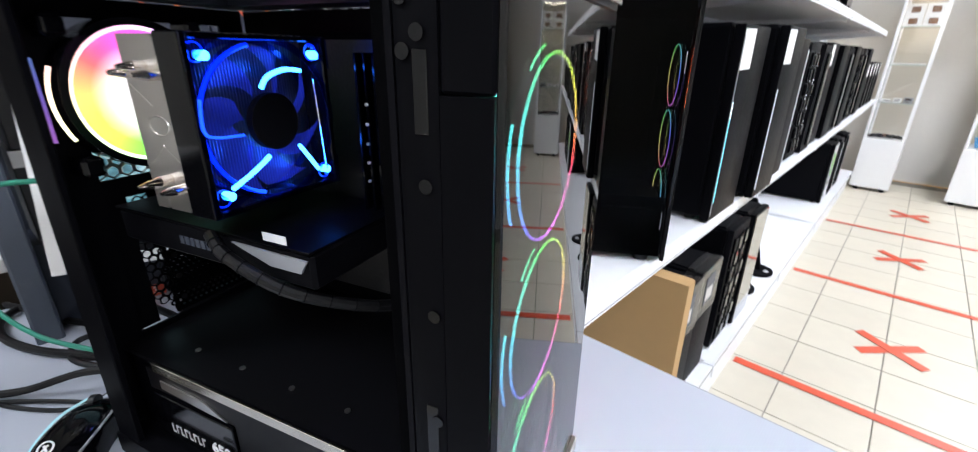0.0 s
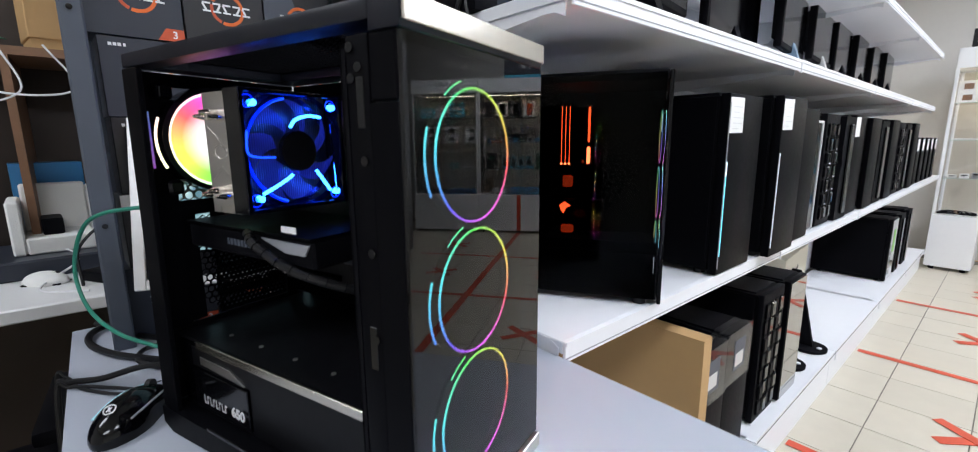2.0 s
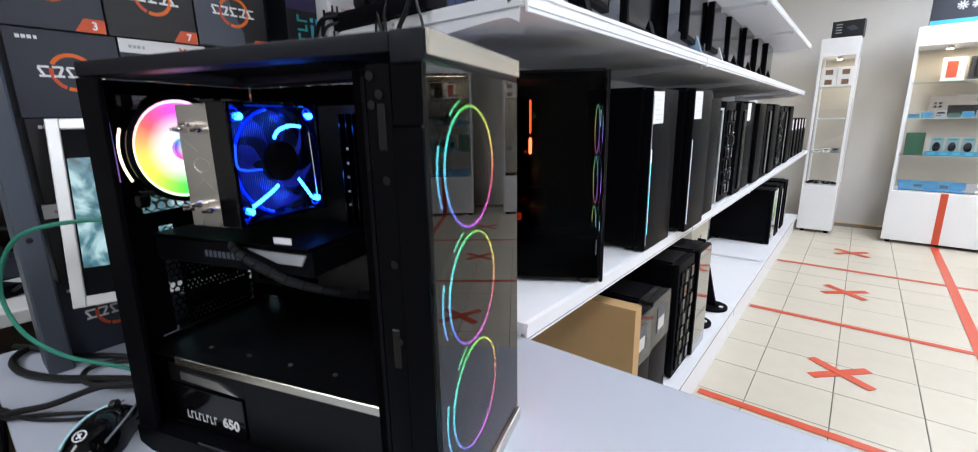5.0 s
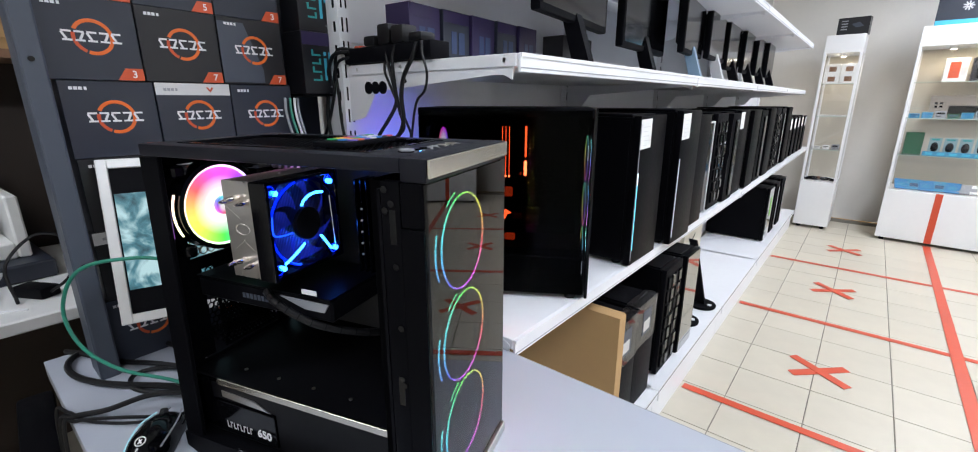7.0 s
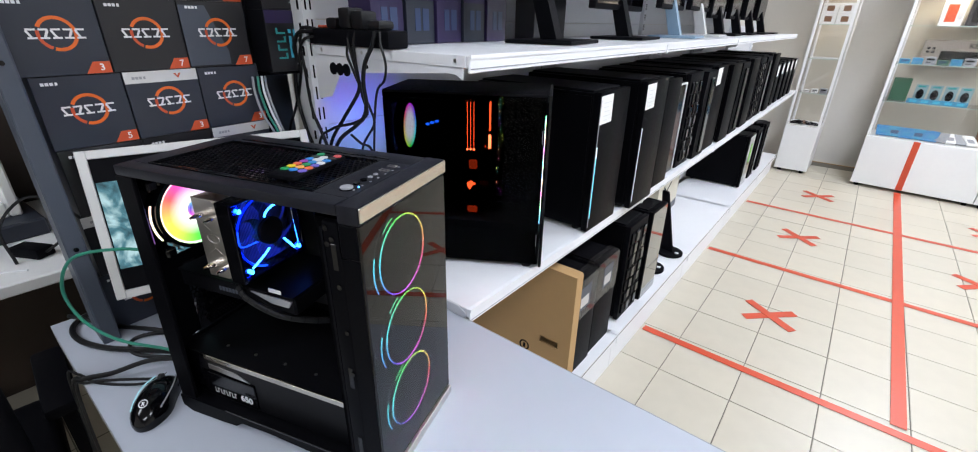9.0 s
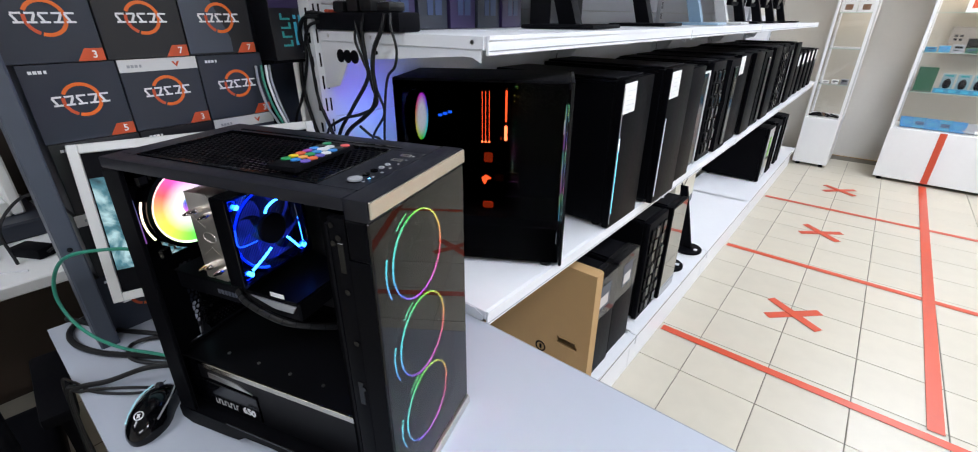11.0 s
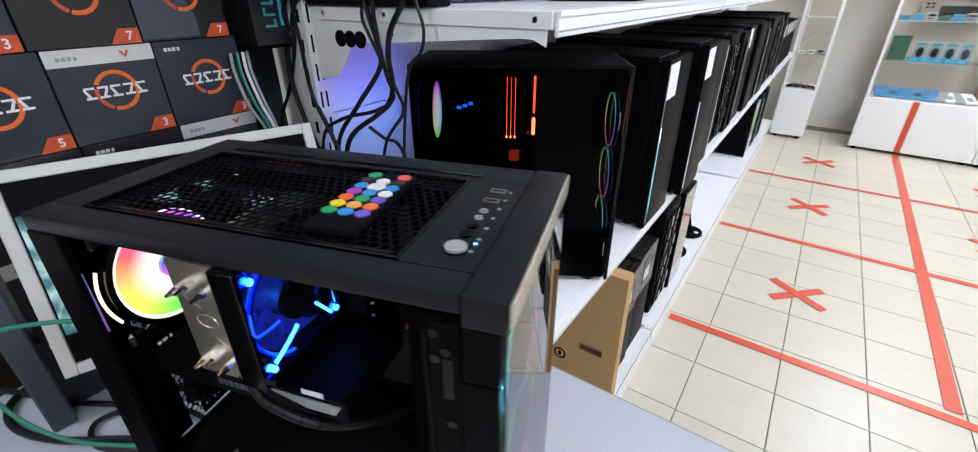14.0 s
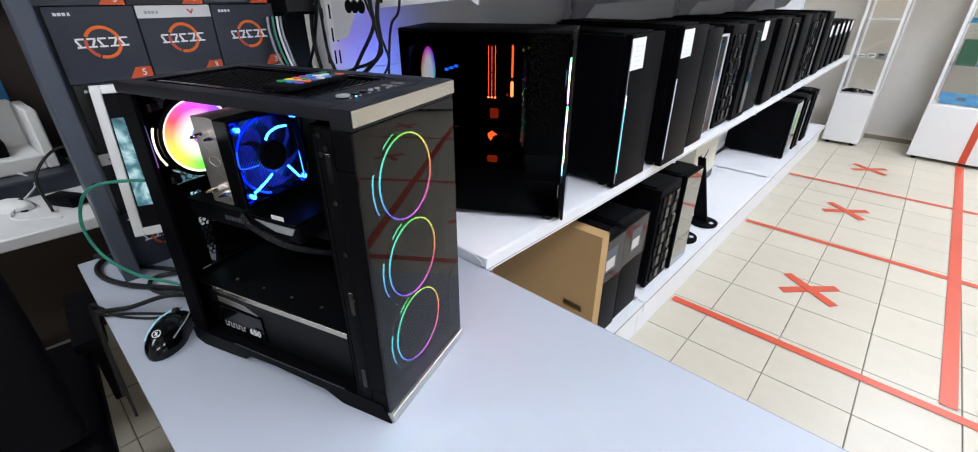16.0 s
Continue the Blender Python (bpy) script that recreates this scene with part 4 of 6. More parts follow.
def cpu_box(m, digit, band, tone, turned, label):
    t = thing("processor_box", m, label, "product box", "processor boxes")
    part("carton", bx(B(), -BD, 0, 0.0006, BW - 0.0006, 0.0004, BH - 0.0004, 0.0008), M["box_dark"] if tone else M["box_black"], t)
    f = 0.0004
    if turned == 2:
        # sheen on the box face, put in as a lighter grey panel
        part("sheen_panel", prism(B(), [(0.001, 0.12), (0.052, 0.12), (0.085, 0.03), (0.085, 0.004), (0.001, 0.004)], 0.0003, m=pose(0, 0, 0, 0, 0, 90) @ Matrix.Diagonal((1, -1, 1, 1))), M["dark_grey"], t, "lighter panel laid on as sheen")
    # broken ring, in two shades
    part("ring_print", ring(B(), 0.0255, 0.0028, 25, 290, seg=40, tube=4, m=pose(f, BW * 0.53, BH * 0.53) @ Matrix.Diagonal((0.12, -1, 1, 1))), M["orange"], t, "broken orange ring print")
    part("ring_print", ring(B(), 0.0255, 0.0026, 296, 372, seg=16, tube=4, m=pose(f, BW * 0.53, BH * 0.53) @ Matrix.Diagonal((0.12, -1, 1, 1))), M["rust"], t, "dark red end of the ring print")
    # name as plain letter-sized shapes
    lw = 0.0128
    for k in range(5):
        a = BW * 0.53 - 0.0400 + k * 0.0163
        z = BH * 0.53
        g = B()
        # each a plain frame of bars, slanted in turn
        bx(g, f, f + 0.0005, a, a + lw, z + 0.0052, z + 0.0082)
        bx(g, f, f + 0.0005, a, a + lw, z - 0.0082, z - 0.0052)
        bx(g, f, f + 0.0005, -0.0017, 0.0017, -0.0060, 0.0060, m=pose(0, a + lw * (0.22 + 0.5 * (k % 2)), z, 26 * (1 - 2 * (k % 2))))
        part("name_shape", g, M["ink"], t)
    if band:
        part("silver_band", bx(B(), 0.0001, 0.0005, 0.0008, BW - 0.0008, BH - 0.023, BH - 0.001), M["silver"], t, "silver band with small print")
        part("band_mark", prism(B(), [(0.088, 0.008), (0.092, 0.008), (0.095, 0.003), (0.098, 0.008), (0.102, 0.008), (0.0955, -0.002)], 0.0004, m=pose(0.0005, 0, BH - 0.016, 0, 0, 90) @ Matrix.Diagonal((1, -1, 1, 1))), M["rust"], t)
    for k in range(3):
        part("maker_bar", bx(B(), f, f + 0.0005, 0.014 + k * 0.0062, 0.0188 + k * 0.0062, BH - 0.0155, BH - 0.0105), M["grey"] if band else M["ink"], t)
    part("maker_mark", bx(B(), f, f + 0.0005, 0.0335, 0.0372, BH - 0.0155, BH - 0.0105, m=None), M["grey"] if band else M["ink"], t)
    if digit:
        tag = part("corner_tag", prism(B(), [(BW - 0.040, 0.001), (BW - 0.027, 0.021), (BW - 0.001, 0.021), (BW - 0.001, 0.001)], 0.0005, m=pose(0.0006, 0, 0, 0, 0, 90) @ Matrix.Diagonal((1, -1, 1, 1))), M["rust"], t, "orange corner tag")
        d = part("digit", words(digit, 0.0165, 0.0002, 0.0003), None, tag, m=pose(0.0010, BW - 0.0145, 0.0108, 0, 0, 90))
        d.data.materials.append(M["ink"])
    return t


ROWS_OF_BOXES = [[("3", 0, 1, 0), ("5", 0, 1, 0), ("3", 0, 1, 0)], [("3", 0, 1, 0), ("7", 0, 0, 0), ("7", 0, 0, 2)], [("5", 0, 1, 0), ("3", 1, 1, 0), ("3", 0, 1, 0)],
                 [("5", 0, 0, 0), ("3", 0, 0, 0), ("3", 1, 1, 0)], [("3", 1, 0, 0), ("5", 0, 0, 0), ("7", 0, 0, 0)], [("3", 0, 1, 0), ("5", 0, 1, 0), ("3", 0, 1, 0)]]
for r, row in enumerate(ROWS_OF_BOXES):
    for c, (digit, band, tone, turned) in enumerate(row):
        off = (0.0, -0.001, 0.010, 0.012, 0.008, 0.0)[r]
        cpu_box(STACK @ pose(0.0 if r != 1 else 0.004, 0.0 + off + c * (BW + 0.0012), 0.0005 + (5 - r) * BH), digit, band, tone, turned,
                "dark grey processor box with an orange ring" + (" and a silver band" if band else ", stacked by the desk"))


def core_box(m, label):
    t = thing("processor_box", m, label, "product box", "tall processor boxes")
    part("carton", bx(B(), -0.07, 0, 0, 0.102, 0, 0.133, 0.0008), M["box_black"], t)
    part("purple_band", bx(B(), 0.0001, 0.0005, 0.001, 0.101, 0.105, 0.132), M["purple"], t)
    part("badge", ring(B(), 0.006, 0.0008, seg=20, tube=4, m=pose(0.0008, 0.084, 0.119) @ Matrix.Diagonal((0.2, 1, 0.65, 1))), M["ink"], t)
    for k in range(4):
        part("name_shape", bx(bx(B(), 0.0002, 0.0006, 0.022, 0.045, 0.028 + k * 0.018, 0.032 + k * 0.018), 0.0002, 0.0006, 0.022 if k % 2 else 0.040, 0.027 if k % 2 else 0.045, 0.032 + k * 0.018, 0.041 + k * 0.018), M["teal"], t)
    part("name_shape", bx(bx(B(), 0.0002, 0.0006, 0.053, 0.060, 0.030, 0.078), 0.0002, 0.0006, 0.053, 0.060, 0.084, 0.092), M["cyan"], t)
    part("name_shape", bx(bx(bx(bx(B(), 0.0002, 0.0006, 0.066, 0.072, 0.064, 0.092), 0.0002, 0.0006, 0.072, 0.088, 0.086, 0.092), 0.0002, 0.0006, 0.072, 0.088, 0.060, 0.066), 0.0002, 0.0006, 0.083, 0.089, 0.032, 0.060), M["cyan"], t)
    part("small_print", bx(B(), 0.0002, 0.0006, 0.066, 0.088, 0.014, 0.017), M["grey"], t)
    return t


br = thing("wall_bracket", STACK @ pose(0, 0.424, 0), "black bracket with a narrow shelf for two boxes", "bracket")
part("plate", bx(B(), -0.10, 0.038, -0.004, 0.112, 0.492, 0.498), M["black"], br)
part("arm", bx(B(), -0.10, -0.094, 0.04, 0.06, 0.0, 0.492), M["black"], br)
for k in (0, 1):
    core_box(STACK @ pose(0.040, 0.427, 0.4985 + k * 0.1335), "black and purple processor box with teal print, on a bracket")
# grey post beside the stack
post = thing("steel_post", pose(-0.66, 0.15, 0), "dark blue-grey square steel post beside the boxes", "post", kind="structure")
part("column", bx(B(), -0.06, 0.012, 0.006, 0.036, 0, 2.0, 0.003), M["dark_grey"], post)
for z in (1.05, 1.38, 1.7):
    part("bolt", disc(B(), 0.004, 0.003, 10, m=pose(0.012, 0.02, z)), M["black_gloss"], post)
for k, (c, dy) in enumerate((("grey", 0.0), ("green", 0.012), ("ink", 0.022), ("grey", 0.03))):
    lead([(-0.70, 0.580 + dy, 1.325), (-0.69, 0.575 + dy, 1.29), (-0.675, 0.578 + dy, 1.24), (-0.665, 0.595 + dy * 0.7, 1.19), (-0.67, 0.61 + dy * 0.4, 1.12)], 0.0028, M[c], "thin coloured lead hanging beside the boxes")

# ---- white shop shelving ----
RY, MOD = 0.70, 1.01
BACK, FRONT = -0.625, -0.138


def upright(y, h):
    t = thing("shelf_upright", pose(BACK, y, 0), "white slotted steel upright of the shop shelving", "upright", "shelf uprights")
    post_bm = bx(bx(bx(B(), -0.07, 0.0, -0.015, -0.0115, 0.2, h), -0.07, 0.0, 0.0115, 0.015, 0.2, h), -0.07, -0.066, -0.0115, 0.0115, 0.2, h)
    part("column", post_bm, M["white"], t)
    part("slotted_face", bx(B(), -0.003, 0.0005, -0.0115, 0.0115, 0.2, h), M["white"], t)
    for k in range(int((h - 0.75) / 0.05)):
        z = 0.72 + k * 0.05
        for s in (-1, 1):
            part("slot", bx(B(), 0.0006, 0.0012, s * 0.006 - 0.002, s * 0.006 + 0.002, z, z + 0.03), M["black_matt"], t)
        if y < 0.8:
            part("side_slot", bx(B(), -0.02, -0.012, -0.0158, -0.0151, z, z + 0.022), M["black_matt"], t)
    part("foot", bx(B(), -0.07, 0.45, -0.015, 0.015, 0.0, 0.19, 0.002), M["white"], t)


for k in range(6):
    upright(RY + k * MOD, 2.15 if k < 5 else 1.5)


def bay_back(y, h):
    t = thing("back_panel", pose(BACK - 0.02, y, 0.2), "white steel back panels of a shelving bay", "panel", "back panels")
    z = 0.0
    while z < h - 0.25:
        part("panel", bx(B(), -0.004, 0.0, 0.016, MOD - 0.016, z + 0.001, z + 0.249, 0.0012), M["white"], t)
        z += 0.25


for k in range(5):
    bay_back(RY + k * MOD, 1.95 if k < 4 else 1.3)


def shelf(y, ztop, lip, depth, label):
    """A shelf of one bay: sheet, rolled front lip with a price rail, two brackets."""
    t = thing("shelf", pose(BACK, y, ztop), label, "shelf", "shelves")
    d = depth
    part("sheet", bx(B(), 0.002, d - 0.002, 0.002, MOD - 0.002, -0.022, 0, 0.0015), M["white"], t)
    part("front_lip", bx(bx(B(), d - 0.0019, d + 0.004, 0.002, MOD - 0.002, -lip, 0.001, 0.0012), d + 0.004, d + 0.0065, 0.002, MOD - 0.002, -0.006, 0.001), M["white"], t)
    part("rail_line", bx(B(), d + 0.0041, d + 0.0048, 0.004, MOD - 0.004, -lip + 0.006, -lip + 0.008), M["grey"], t)
    for s, yy in ((0, 0.0005), (1, MOD - 0.0035)):
        part("bracket", prism(B(), [(0.0, -0.002), (d - 0.03, -0.002), (d - 0.01, -0.012), (d - 0.012, -lip - 0.012), (d - 0.03, -lip - 0.004), (d - 0.05, -0.033), (0.10, -0.058), (0.055, -0.115), (0.0, -0.125)], 0.003, m=pose(0, yy, 0)), M["white"], t)
    part("joint_clip", bx(B(), d + 0.0007, d + 0.0068, MOD - 0.004, MOD + 0.003, -lip - 0.004, 0.002, 0.001), M["white"], t)
    return t


for k in range(5):
    shelf(RY + k * MOD, 0.862, 0.035, FRONT - BACK, "white steel shelf carrying a row of black computers")
for k in range(4):
    s = shelf(RY + k * MOD, 1.397, 0.030, FRONT - BACK, "white steel shelf carrying monitors")
    if k == 0:
        # punched bracket side with a slotted plate and three round holes
        part("side_plate", bx(B(), 0.02, 0.16, -0.0035, -0.0005, -0.021, 0.0, 0.0008), M["white"], s)
        part("side_plate", bx(B(), 0.18, 0.485, -0.0035, -0.0005, -0.021, 0.0, 0.0008), M["white"], s)
        for x in (0.075, 0.10, 0.125):
            part("punched_hole", disc(B(), 0.0135, 0.002, 20, m=pose(x, -0.0015, -0.050, 0, 0, 90)), M["black_matt"], s)
        part("punched_hole", disc(B(), 0.004, 0.002, 12, m=pose(0.20, -0.0015, -0.038, 0, 0, 90)), M["black_matt"], s)
        for x in (0.04, 0.46, 0.19):
            part("screw", disc(B(), 0.004, 0.002, 12, m=pose(x, -0.0035, -0.010, 0, 0, 90)), M["steel"], s)
for k in range(4):
    shelf(RY + k * MOD, 1.755, 0.030, FRONT - BACK, "white steel top shelf of the rack")
for k in range(5):
    t = thing("base_shelf", pose(BACK, RY + k * MOD, 0), "white steel base shelf with a plinth on the floor", "shelf", "base shelves")
    part("sheet", bx(B(), 0.0, 0.474, 0.002, MOD - 0.002, 0.165, 0.19, 0.0015), M["white"], t)
    part("plinth", bx(B(), 0.455, 0.462, 0.002, MOD - 0.002, 0.0, 0.164, 0.001), M["white"], t)
    part("front_lip", bx(B(), 0.4741, 0.480, 0.002, MOD - 0.002, 0.150, 0.192, 0.001), M["white"], t)
    part("rail_line", bx(B(), 0.4801, 0.481, 0.004, MOD - 0.004, 0.178, 0.181), M["black_matt"], t)
    part("joint_clip", bx(B(), 0.4795, 0.485, MOD - 0.004, MOD + 0.004, 0.146, 0.196, 0.001), M["white"], t)

# ---- computers on the middle shelf ----
SZ = 0.8625
STRIP = [glow("white_strip_led", (0.75, 0.9, 1.0), 2.5), glow("cyan_strip_led", (0.10, 0.62, 0.75), 1.8), glow("dim_strip_led", (0.80, 0.85, 0.95), 0.55)]


def tower(m, w, d, h, label, style=0, tag=False, group="shelf computers"):
    """A tower seen from its side and front. style: 0 plain, 1 light strip, 2 pale front edge, 3 sculpted front, 4 mesh front, 5 glass front, 6 wrapped in film."""
    t = thing("tower_computer", m, label, "computer", group)
    part("body", bx(B(), -d, -0.022, 0.001, w - 0.001, 0.012, h - 0.004, 0.003), M["black"], t)
    part("side_panel", bx(B(), -d + 0.012, -0.028, -0.0015, 0.0008, 0.018, h - 0.012, 0.0006), M["black"], t)
    part("top_cover", bx(B(), -d + 0.01, -0.03, 0.012, w - 0.012, h - 0.0038, h + 0.003, 0.002), M["black_matt"], t)
    for x in (-0.05, -d + 0.05):
        for y in (0.025, w - 0.025):
            part("foot", cyl(B(), (x, y, 0), (x, y, 0.0118), 0.013, 14), M["rubber"], t)
    fm = M["black"] if style in (0, 1, 5, 7) else M["black_matt"]
    if style == 3:
        out = [(0, 0.004), (w, 0.004), (w, h * 0.45), (w * 0.9, h * 0.55), (w, h * 0.68), (w * 0.94, h - 0.004), (0.06 * w, h - 0.004), (0, h * 0.68), (0.1 * w, h * 0.55), (0, h * 0.45)]
        part("front_panel", prism(B(), out, 0.022, m=pose(-0.0215, 0, 0, 0, 0, 90) @ Matrix.Diagonal((1, -1, 1, 1))), fm, t)
        part("front_rib", bx(B(), 0.0005, 0.010, w * 0.35, w * 0.65, h * 0.06, h * 0.92, 0.004), M["black_gloss"], t)
    else:
        part("front_panel", bx(B(), -0.0215, 0, 0, w, 0.004, h, 0.004, seg=2), fm, t)
    if style == 1:
        part("light_strip", bx(B(), 0.0002, 0.0022, 0.003, 0.0065, 0.05, h * 0.56), STRIP[1], t, "glowing light strip")
        part("light_strip", bx(B(), 0.0002, 0.0022, 0.003, 0.0065, h * 0.56, h * 0.64), STRIP[0], t, "pale end of the light strip")
        part("grey_edge", bx(B(), 0.0002, 0.0018, 0.0, 0.0028, 0.02, h - 0.02), M["grey"], t)
    if style == 7:
        part("light_strip", bx(B(), 0.0002, 0.0022, 0.003, 0.0060, 0.03, h * 0.66), STRIP[2], t, "pale white light strip")
    if style == 2:
        fr = bx(bx(B(), 0.0002, 0.006, 0.0, 0.007, 0.004, h), 0.0002, 0.006, w - 0.007, w, 0.004, h)
        part("pale_edge", bx(fr, 0.0002, 0.006, 0.0071, w - 0.0071, h - 0.007, h), M["shutter"], t, "silver front edge")
        part("front_inlay", bx(B(), 0.0002, 0.003, 0.010, w - 0.010, 0.01, h - 0.01), M["black_gloss"], t)
    if style == 4:
        k = 0
        for z in range(7):
            for y in range(4):
                k += 1
                part("mesh_panel", bx(B(), 0.0002, 0.004 + 0.003 * ((k * 7) % 3), 0.016 + y * (w - 0.03) / 4, 0.012 + (y + 1) * (w - 0.03) / 4, 0.03 + z * (h - 0.06) / 7, 0.026 + (z + 1) * (h - 0.06) / 7, 0.006), M["black"] if k % 2 else M["black_gloss"], t)
    if style == 5:
        part("front_glass", bx(B(), 0.0003, 0.004, 0.004, w - 0.004, 0.01, h - 0.006, 0.0006), mat("mirror_glass", (0.05, 0.05, 0.045), 0.04, 0.0, spec=1.0, vary=0.02, coat=1.0), t, "dark mirror-like glass front")
    if tag:
        part("price_tag", bx(B(), 0.0004, 0.0012, 0.012, min(0.086, w * 0.8), h - 0.088, h - 0.010, m=pose(0, 0, 0, 1.5)), M["paper"], t, "white printed price tag")
        for q in range(5):
            part("print_bar", bx(B(), 0.0013, 0.0016, 0.019, 0.050 + 0.018 * ((q * 5) % 3) / 2, h - 0.078 + q * 0.012, h - 0.0765 + q * 0.012), M["silver"], t)
    if style == 6:
        film = part("film_wrap", bx(B(), -0.05, 0.003, -0.003, w + 0.003, h * 0.60, h + 0.0045, 0.003), M["pane"], t, "crumpled clear film")
        part("film_label", bx(B(), 0.0034, 0.0042, w * 0.25, w * 0.70, h * 0.70, h * 0.93), M["dark_grey"], t)
        part("film_label", bx(B(), 0.0043, 0.005, w * 0.30, w * 0.62, h * 0.73, h * 0.83), M["silver"], t, "pale printed label")
    return t


PLAIN = "black tower computer on the white shelf"
# near side, front, width, depth, height, style, tag
TOWERS = [(1.237, -0.128, 0.195, 0.44, 0.419, 1, True), (1.510, -0.106, 0.195, 0.45, 0.428, 7, True), (1.775, -0.128, 0.15, 0.44, 0.408, 0, False), (1.985, -0.155, 0.088, 0.40, 0.378, 2, False),
          (2.110, -0.150, 0.175, 0.42, 0.405, 4, False), (2.320, -0.140, 0.170, 0.44, 0.405, 3, False), (2.515, -0.146, 0.185, 0.43, 0.412, 0, True), (2.770, -0.135, 0.19, 0.44, 0.408, 0, False),
          (3.020, -0.142, 0.19, 0.42, 0.405, 3, False), (3.280, -0.138, 0.19, 0.44, 0.412, 0, False), (3.540, -0.146, 0.19, 0.43, 0.405, 4, False), (3.800, -0.150, 0.19, 0.42, 0.405, 3, False), (4.060, -0.142, 0.18, 0.42, 0.41, 0, False)]
MORE = {1: " with a lit front strip", 2: " with a silver front edge", 3: " with a sculpted front", 4: " with a patterned front", 7: " with a pale strip"}
for y, x, w, d, h, style, tag in TOWERS:
    tower(pose(x, y, SZ), w, d, h, PLAIN + MORE.get(style, " with a white price tag" if tag else ""), style, tag)
for k in range(5):
    tower(pose(-0.152, 4.36 + k * 0.235, SZ), 0.13, 0.34, 0.32, "slim black tower computer with a white price tag", 0, True, "slim computers")

# first one, with glass side, orange memory lights and three ringed fans
W1, D1, H1 = 0.20, 0.372, 0.424
first = thing("tower_computer", pose(-0.122, 0.957, SZ, 0, 0, 31) @ Matrix.Scale(1.045, 4), "gaming computer with a glass side and orange lights", "computer", "shelf computers")
part("top_cover", bx(B(), -D1, 0, 0, W1, H1 - 0.018, H1, 0.004, seg=2), M["black_matt"], first)
part("bottom_plate", bx(B(), -D1, -0.001, 0, W1, 0.012, 0.10, 0.002), M["black_matt"], first)
part("lower_side", bx(B(), -D1 + 0.004, -0.004, 0.0004, 0.003, 0.101, 0.120), M["black_matt"], first)
part("far_side_panel", bx(B(), -D1, -0.02, W1 - 0.004, W1, 0.101, H1 - 0.019), M["acrylic"], first)
part("rear_panel", bx(bx(bx(bx(B(), -D1, -D1 + 0.004, 0.004, 0.049, 0.101, H1 - 0.019), -D1, -D1 + 0.004, 0.161, W1 - 0.005, 0.101, H1 - 0.019), -D1, -D1 + 0.004, 0.049, 0.161, 0.101, 0.268), -D1, -D1 + 0.004, 0.049, 0.161, 0.382, H1 - 0.019), M["black"], first)
part("front_panel", bx(B(), 0.0002, 0.008, 0.0, W1, 0.004, H1 - 0.002, 0.003, seg=2), M["black_gloss"], first)
part("inner_tray", bx(B(), -D1 + 0.005, -0.06, 0.186, 0.190, 0.101, H1 - 0.02), M["acrylic"], first)
g = part("side_glass", bx(B(), -D1 + 0.004, -0.004, -0.004, -0.0005, 0.014, H1 - 0.006, 0.0006), M["tint"], first, "tinted glass side")
g.visible_shadow = False
for x in (-0.03, -D1 + 0.03):
    for y in (0.02, W1 - 0.02):
        part("foot", cyl(B(), (x, y, 0), (x, y, 0.0118), 0.013, 14), M["rubber"], first)
# thin highlights on the glass edge, laid on as small grey bars
for z in (0.065, 0.318):
    part("side_catch", bx(B(), -0.009, -0.0078, -0.0058, -0.0042, z, z + 0.03), M["grey"], first)
RED = glow("orange_red_led", (1.0, 0.08, 0.016), 42.0)
REDDIM = glow("orange_red_led_dim", (1.0, 0.07, 0.012), 3.2)
HOT = glow("hot_red_led", (1.0, 0.14, 0.04), 90.0)
for k in range(3):
    x = -0.2070 + 0.0086 * k
    stick = part("memory_module", bx(B(), x - 0.002, x + 0.002, 0.164, 0.185, 0.252, 0.380, 0.0008), M["black_gloss"], first)
    part("light_edge", bx(B(), x - 0.0005, x + 0.0005, 0.1618, 0.1630, 0.255, 0.377), RED, stick, "thin orange light")
    part("light_end", disc(B(), 0.0026, 0.002, 10, m=pose(x, 0.1614, 0.254, 0, 0, 90)), HOT, stick)
part("board_light", bx(B(), -0.1525, -0.1478, 0.180, 0.185, 0.300, 0.377, 0.002), RED, first, "orange light bar")
part("board_light", bx(B(), -0.1540, -0.1465, 0.180, 0.185, 0.253, 0.291, 0.002), HOT, first, "bright red-orange light bar")
part("board_light", bx(B(), -0.164, -0.160, 0.180, 0.185, 0.255, 0.262, 0.001), REDDIM, first)
part("card_light", bx(B(), -0.201, -0.179, 0.150, 0.155, 0.204, 0.229, 0.003), REDDIM, first)
part("graphics_card", bx(B(), -0.36, -0.11, 0.153, 0.185, 0.130, 0.178, 0.004), M["black_gloss"], first)
part("lit_emblem", prism(B(), [(-0.207, 0.163), (-0.196, 0.171), (-0.182, 0.162), (-0.191, 0.158), (-0.198, 0.145), (-0.204, 0.153)], 0.003, m=pose(0, 0.149, 0)), RED, first, "glowing orange emblem shape")
# dim orange patch low behind the side glass
part("low_orange_patch", bx(B(), -0.187, -0.162, 0.05, 0.054, 0.1215, 0.138, 0.003), REDDIM, first)
f1 = part("rear_fan", disc(B(), 0.060, 0.024, 36, r0=0.055), M["black_gloss"], first, m=pose(-D1 + 0.006, 0.105, 0.323))
part("blade_disc", disc(B(), 0.054, 0.003, 40), rainbow("shelf_fan_light", 8.0, turn=0.6, white=0.055), f1, "glowing rainbow fan", m=pose(0.02, 0, 0))
